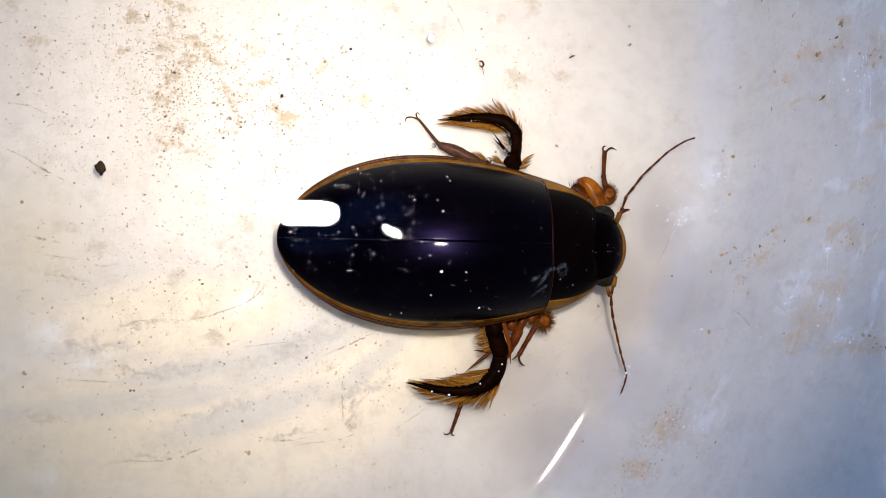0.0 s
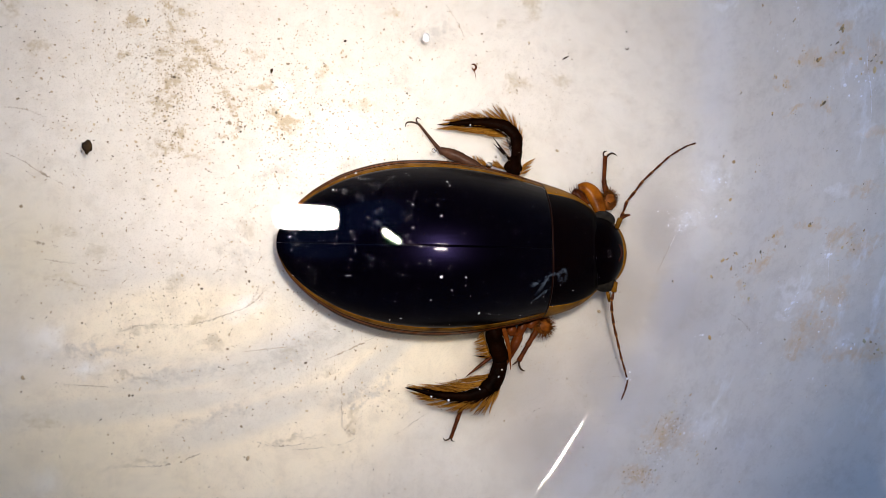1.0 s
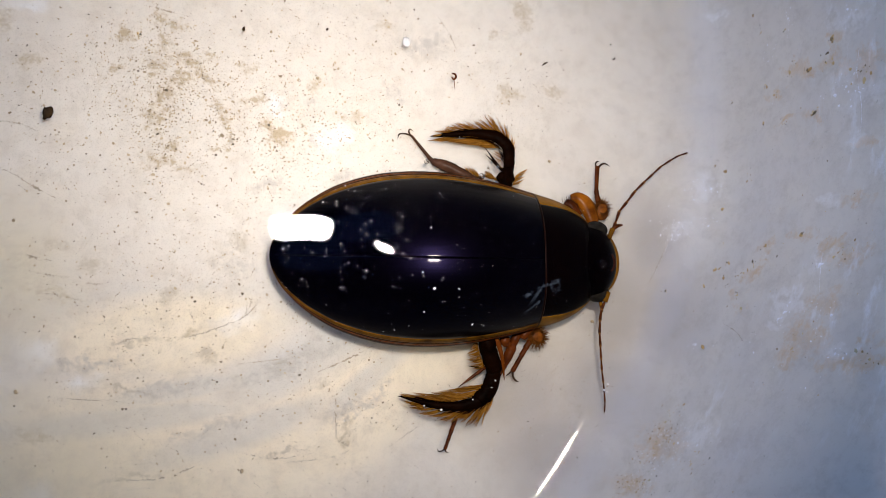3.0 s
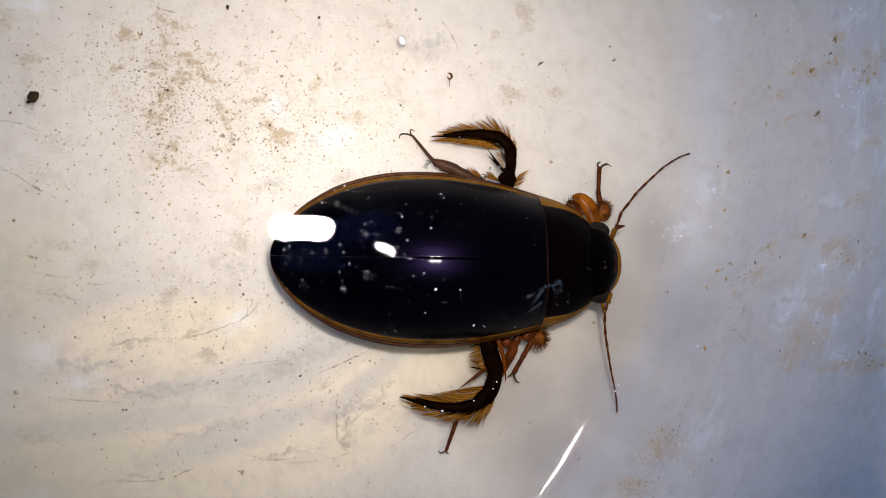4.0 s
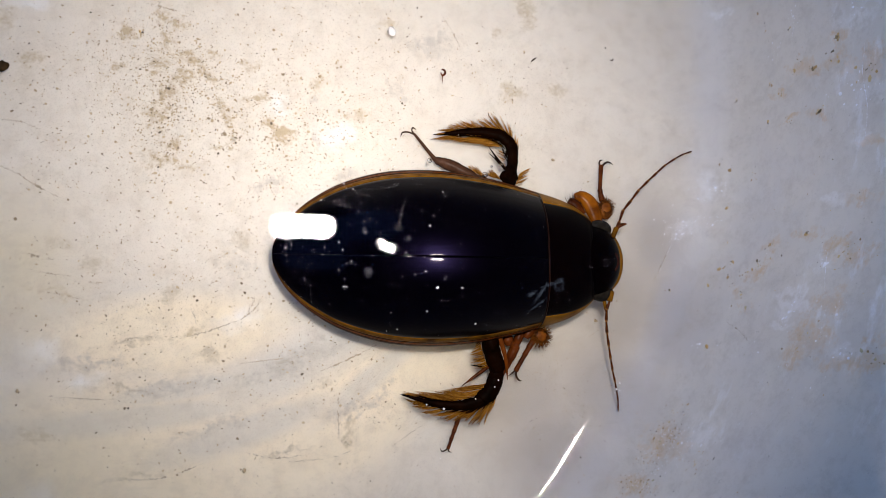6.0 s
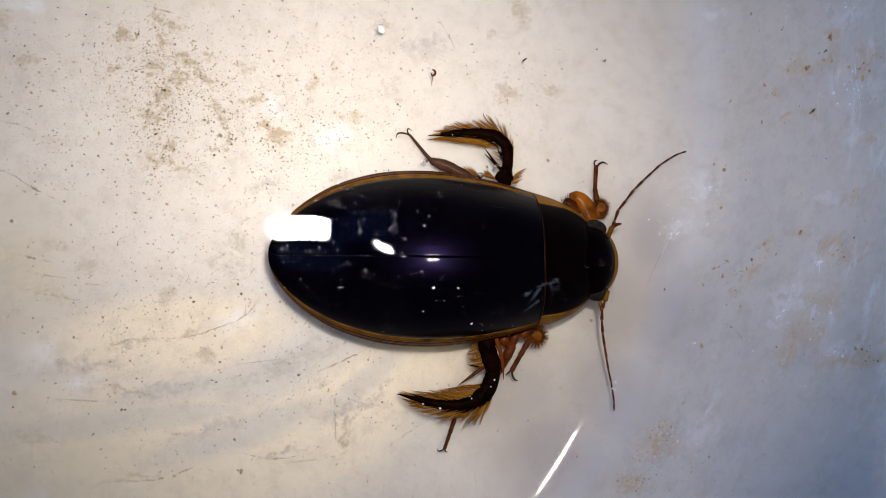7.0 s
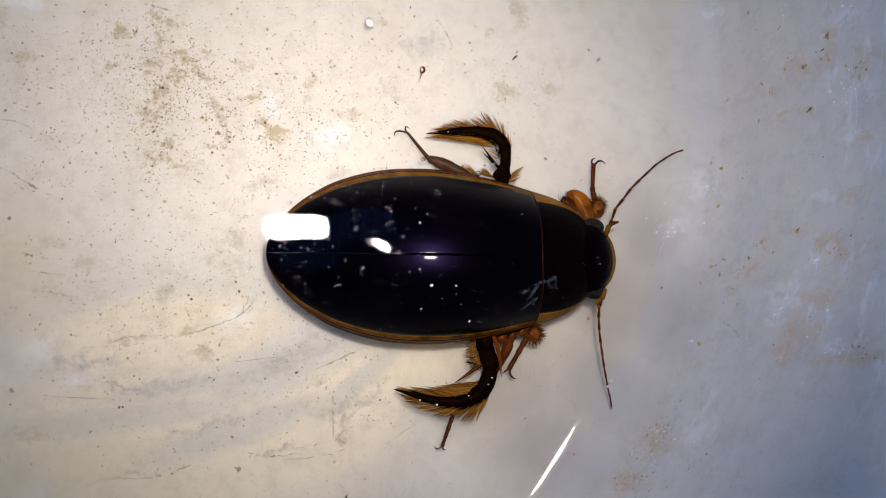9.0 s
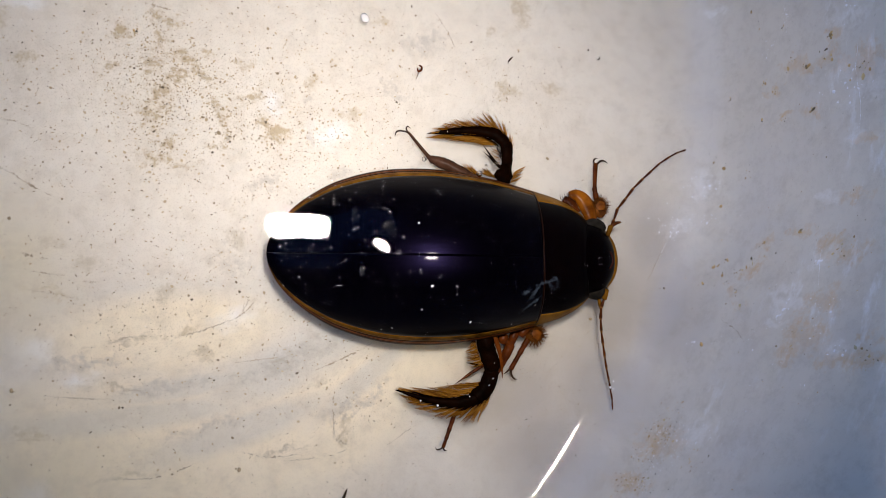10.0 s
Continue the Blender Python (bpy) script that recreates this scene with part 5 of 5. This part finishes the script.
def floating_dust():
    rng = random.Random(21)
    pieces = []
    up = Vector((0, 0, 1))
    for _ in range(420):
        x, y = rng.uniform(-44, 32), rng.uniform(-26, 28)
        pieces.append(flake(Vector((x, y, 0)), up, 0.028 * min(2.6, math.exp(rng.gauss(-0.1, 0.5))), rng, 0.4))
    for _ in range(130):
        x, y = rng.gauss(-10, 5.0), rng.gauss(2.5, 3.5)
        pieces.append(flake(Vector((x, y, 0)), up, 0.030 * min(3.2, math.exp(rng.gauss(-0.1, 0.65))), rng, 0.4))
    ob = new("floating_dust", mesh("floating_dust", *joined(pieces), PALE_DUST, False))
    ob.location = (0, 0, (WATER + 0.02) * MM)
    return tagged(ob, "pale dust floating on the water", "dust", kind="stuff")


dust = floating_dust()


def crumb(name, size, mat, label, seed, category="debris"):
    verts, faces = ball((0, 0, 0), size, 9, 13, 0.42, seed)
    return tagged(new(name, mesh(name, verts, faces, mat)), label, category)


dark_crumb = crumb("bark_crumb", (0.62, 0.46, 0.30), BARK, "dark brown crumb of bark drifting in the water", 4)
fibre = tagged(new("fibre", mesh("fibre", *tube([(-0.35, -0.15, 0, 0.05), (0, 0.05, 0.05, 0.09), (0.35, 0.2, 0, 0.05)], 6), BARK)), "tiny dark fibre drifting in the water", "debris")
husk = tagged(new("seed_husk", mesh("seed_husk", *joined([tube([(-0.18, 0.3, 0, 0.06), (0.1, 0.32, 0, 0.09), (0.24, 0.05, 0, 0.10), (0.05, -0.2, 0, 0.08), (-0.16, 0.0, 0, 0.05)], 6),
                                                          tube([(0.1, -0.2, 0, 0.03), (0.2, -0.6, 0, 0.025), (0.3, -1.1, 0, 0.01)], 4)]), LEG_BROWN)), "curled brown seed husk drifting in the water", "debris")
petal = tagged(new("white_flake", mesh("white_flake", *ball((0, 0, 0), (0.34, 0.48, 0.05), 6, 9, 0.2, 9), PETAL)), "small white flake drifting in the water", "debris")
twig = tagged(new("twig_scrap", mesh("twig_scrap", *joined([tube([(-0.55, -0.9, 0, 0.10), (-0.1, -0.1, 0.02, 0.13), (0.1, 0.35, 0, 0.10), (0.25, 0.75, 0, 0.02)], 7), ball((-0.25, -0.4, 0), (0.3, 0.35, 0.15), 6, 8, 0.3, 2)]), BARK)),
              "dark scrap of twig drifting in the water", "debris")

black_speck = crumb("dark_speck", (0.13, 0.22, 0.10), BARK, "tiny black oval speck drifting in the water", 11)
dark_speck = crumb("dark_speck", (0.15, 0.12, 0.08), BARK, "tiny black speck drifting in the water", 12)
mote = crumb("dark_speck", (0.09, 0.09, 0.06), BARK, "tiny grey-brown mote drifting in the water", 13)
curl = tagged(new("fibre", mesh("fibre", *tube([(-0.22, 0.02, 0, 0.03), (-0.12, -0.14, 0, 0.05), (0.06, -0.14, 0, 0.06), (0.18, 0.0, 0, 0.05), (0.1, 0.08, 0, 0.03)], 6), BARK)), "tiny curled dark fibre drifting in the water", "debris")


for drifting in (husk, petal, twig):
    drifting.data.transform(Matrix.Scale(1.18, 4))


def motions():
    for o in swinging:
        walk(o, [(t, pose(*(KNEE * MM), 0, 0, a)) for t, a in ((0.0, 2.4), (1.0, 2.1), (2.5, 0.6), (5.0, 0.0), (7.5, -1.0), (9.0, -2.0), (10.0, -2.2))])
    walk(stem, [(t, pose(*(ROOT * MM), 0, 0, a)) for t, a in ((0.0, 4.7), (1.5, 5.4), (2.4, 6.0), (2.5, 5.6), (2.7, -8.5), (3.1, -4.0), (3.8, 0.3), (5.0, 0.0), (6.8, 0.0),
                                                              (8.0, -0.3), (8.2, -0.6), (8.3, -7.0), (8.4, -11.5), (8.5, -9.3), (8.6, -6.0), (8.7, -1.8), (9.2, -1.2), (9.6, -1.0), (10.0, -0.8))])
    walk(tip, [(t, pose(*(JOINT * MM), 0, 0, a)) for t, a in ((0.0, -28), (1.5, -29), (2.4, -28), (2.5, -27), (2.7, 2), (3.8, 0), (5.0, 0), (6.8, 0), (8.2, 4), (8.3, 14), (8.4, 18), (8.5, 14), (8.7, 10), (9.2, 8), (9.6, 6), (10.0, 3))])
    level = 1.5 * MM
    walk(dark_crumb, [(t, pose(x * MM, y * MM, level, 0, 0, 100 - 11 * t)) for t, x, y in [(0.0, -34.22, 6.65), (0.5, -34.83, 7.87), (1.0, -35.51, 9.12), (1.5, -36.25, 10.27), (2.0, -37.01, 11.38), (2.5, -37.84, 12.64), (4.0, -40.13, 15.20), (4.5, -40.87, 15.75), (5.0, -41.63, 16.42), (5.5, -42.40, 17.18), (10.0, -49.21, 23.11)]])
    walk(fibre, [(t, pose(x * MM, y * MM, level, 0, 0, 2 * t)) for t, x, y in [(0.0, 14.86, 21.25), (0.5, 14.43, 21.38), (1.0, 14.06, 21.62), (1.5, 13.71, 21.75), (2.0, 13.36, 21.81), (2.5, 13.01, 22.07), (4.0, 11.91, 22.10), (4.5, 11.71, 22.03), (5.0, 11.46, 22.07), (5.5, 11.20, 22.25), (7.0, 10.44, 22.26), (7.5, 10.29, 22.16), (8.0, 10.10, 22.23), (8.5, 9.90, 22.38), (9.0, 9.62, 22.32), (9.5, 9.23, 22.09), (10.0, 8.91, 22.00)]])
    walk(husk, [(t, pose(x * MM, y * MM, level, 0, 0, -3 * t)) for t, x, y in [(0.0, 4.44, 19.67), (0.5, 4.01, 19.69), (1.0, 3.56, 19.81), (1.5, 3.14, 19.87), (2.0, 2.79, 19.85), (2.5, 2.51, 19.92), (4.0, 1.54, 19.96), (4.5, 1.26, 19.89), (5.0, 1.05, 19.90), (5.5, 0.86, 20.01), (7.0, 0.09, 20.15), (7.5, -0.23, 20.03), (8.0, -0.47, 20.06), (8.5, -0.66, 20.19), (9.0, -0.89, 20.22), (9.5, -1.12, 20.22), (10.0, -1.33, 20.28)]])
    walk(petal, [(t, pose(x * MM, y * MM, level, 0, 0, 3 * t)) for t, x, y in [(0.0, -1.07, 22.24), (4.0, -3.58, 23.61), (4.5, -3.89, 23.64), (5.0, -4.19, 23.76), (5.5, -4.52, 24.00), (7.0, -5.46, 24.63), (7.5, -5.75, 24.61), (8.0, -6.06, 24.73), (8.5, -6.30, 24.94), (9.0, -6.53, 25.06), (9.5, -6.80, 25.18), (10.0, -7.13, 25.44)]])
    walk(twig, [(t, pose(x * MM, y * MM, level, 0, 0, 0)) for t, x, y in ((0.0, -8.07, -32.26), (4.0, -8.54, -28.93), (8.0, -8.84, -25.71), (9.0, -8.90, -24.88), (10.0, -8.96, -24.17))])
    walk(black_speck, [(t, pose(x * MM, y * MM, level, 0, 0, -20 + 5 * t)) for t, x, y in [(0.0, -16.77, 14.97), (1.0, -17.87, 18.05), (2.0, -19.07, 20.88), (2.7, -19.64, 22.88), (3.8, -21.45, 25.38), (10.0, -30.63, 38.06)]])
    walk(dark_speck, [(t, pose(x * MM, y * MM, level, 0, 0, 8 * t)) for t, x, y in [(0.0, -9.72, 20.41), (1.0, -10.35, 21.72), (2.0, -11.09, 22.94), (2.7, -11.25, 23.87), (3.8, -12.25, 25.2), (5.0, -13.29, 26.79), (10.0, -17.19, 32.75)]])
    walk(curl, [(t, pose(x * MM, y * MM, level, 0, 0, 2 * t)) for t, x, y in [(0.0, 21.73, 23.24), (2.5, 20.91, 23.38), (5.0, 20.31, 23.05), (7.5, 19.75, 22.91), (10.0, 19.19, 22.87)]])
    walk(mote, [(t, pose(x * MM, y * MM, level, 0, 0, 0)) for t, x, y in [(0.0, 21.77, 25.27), (2.5, 20.67, 25.0), (5.0, 19.73, 24.39), (7.5, 18.82, 24.03), (10.0, 17.99, 23.7)]])
    walk(dust, [(t, pose(-0.13 * t * MM, 0.02 * t * MM, (WATER + 0.02) * MM)) for t in (-0.0, 2.5, 5.0, 7.5, 10.0)])


motions()
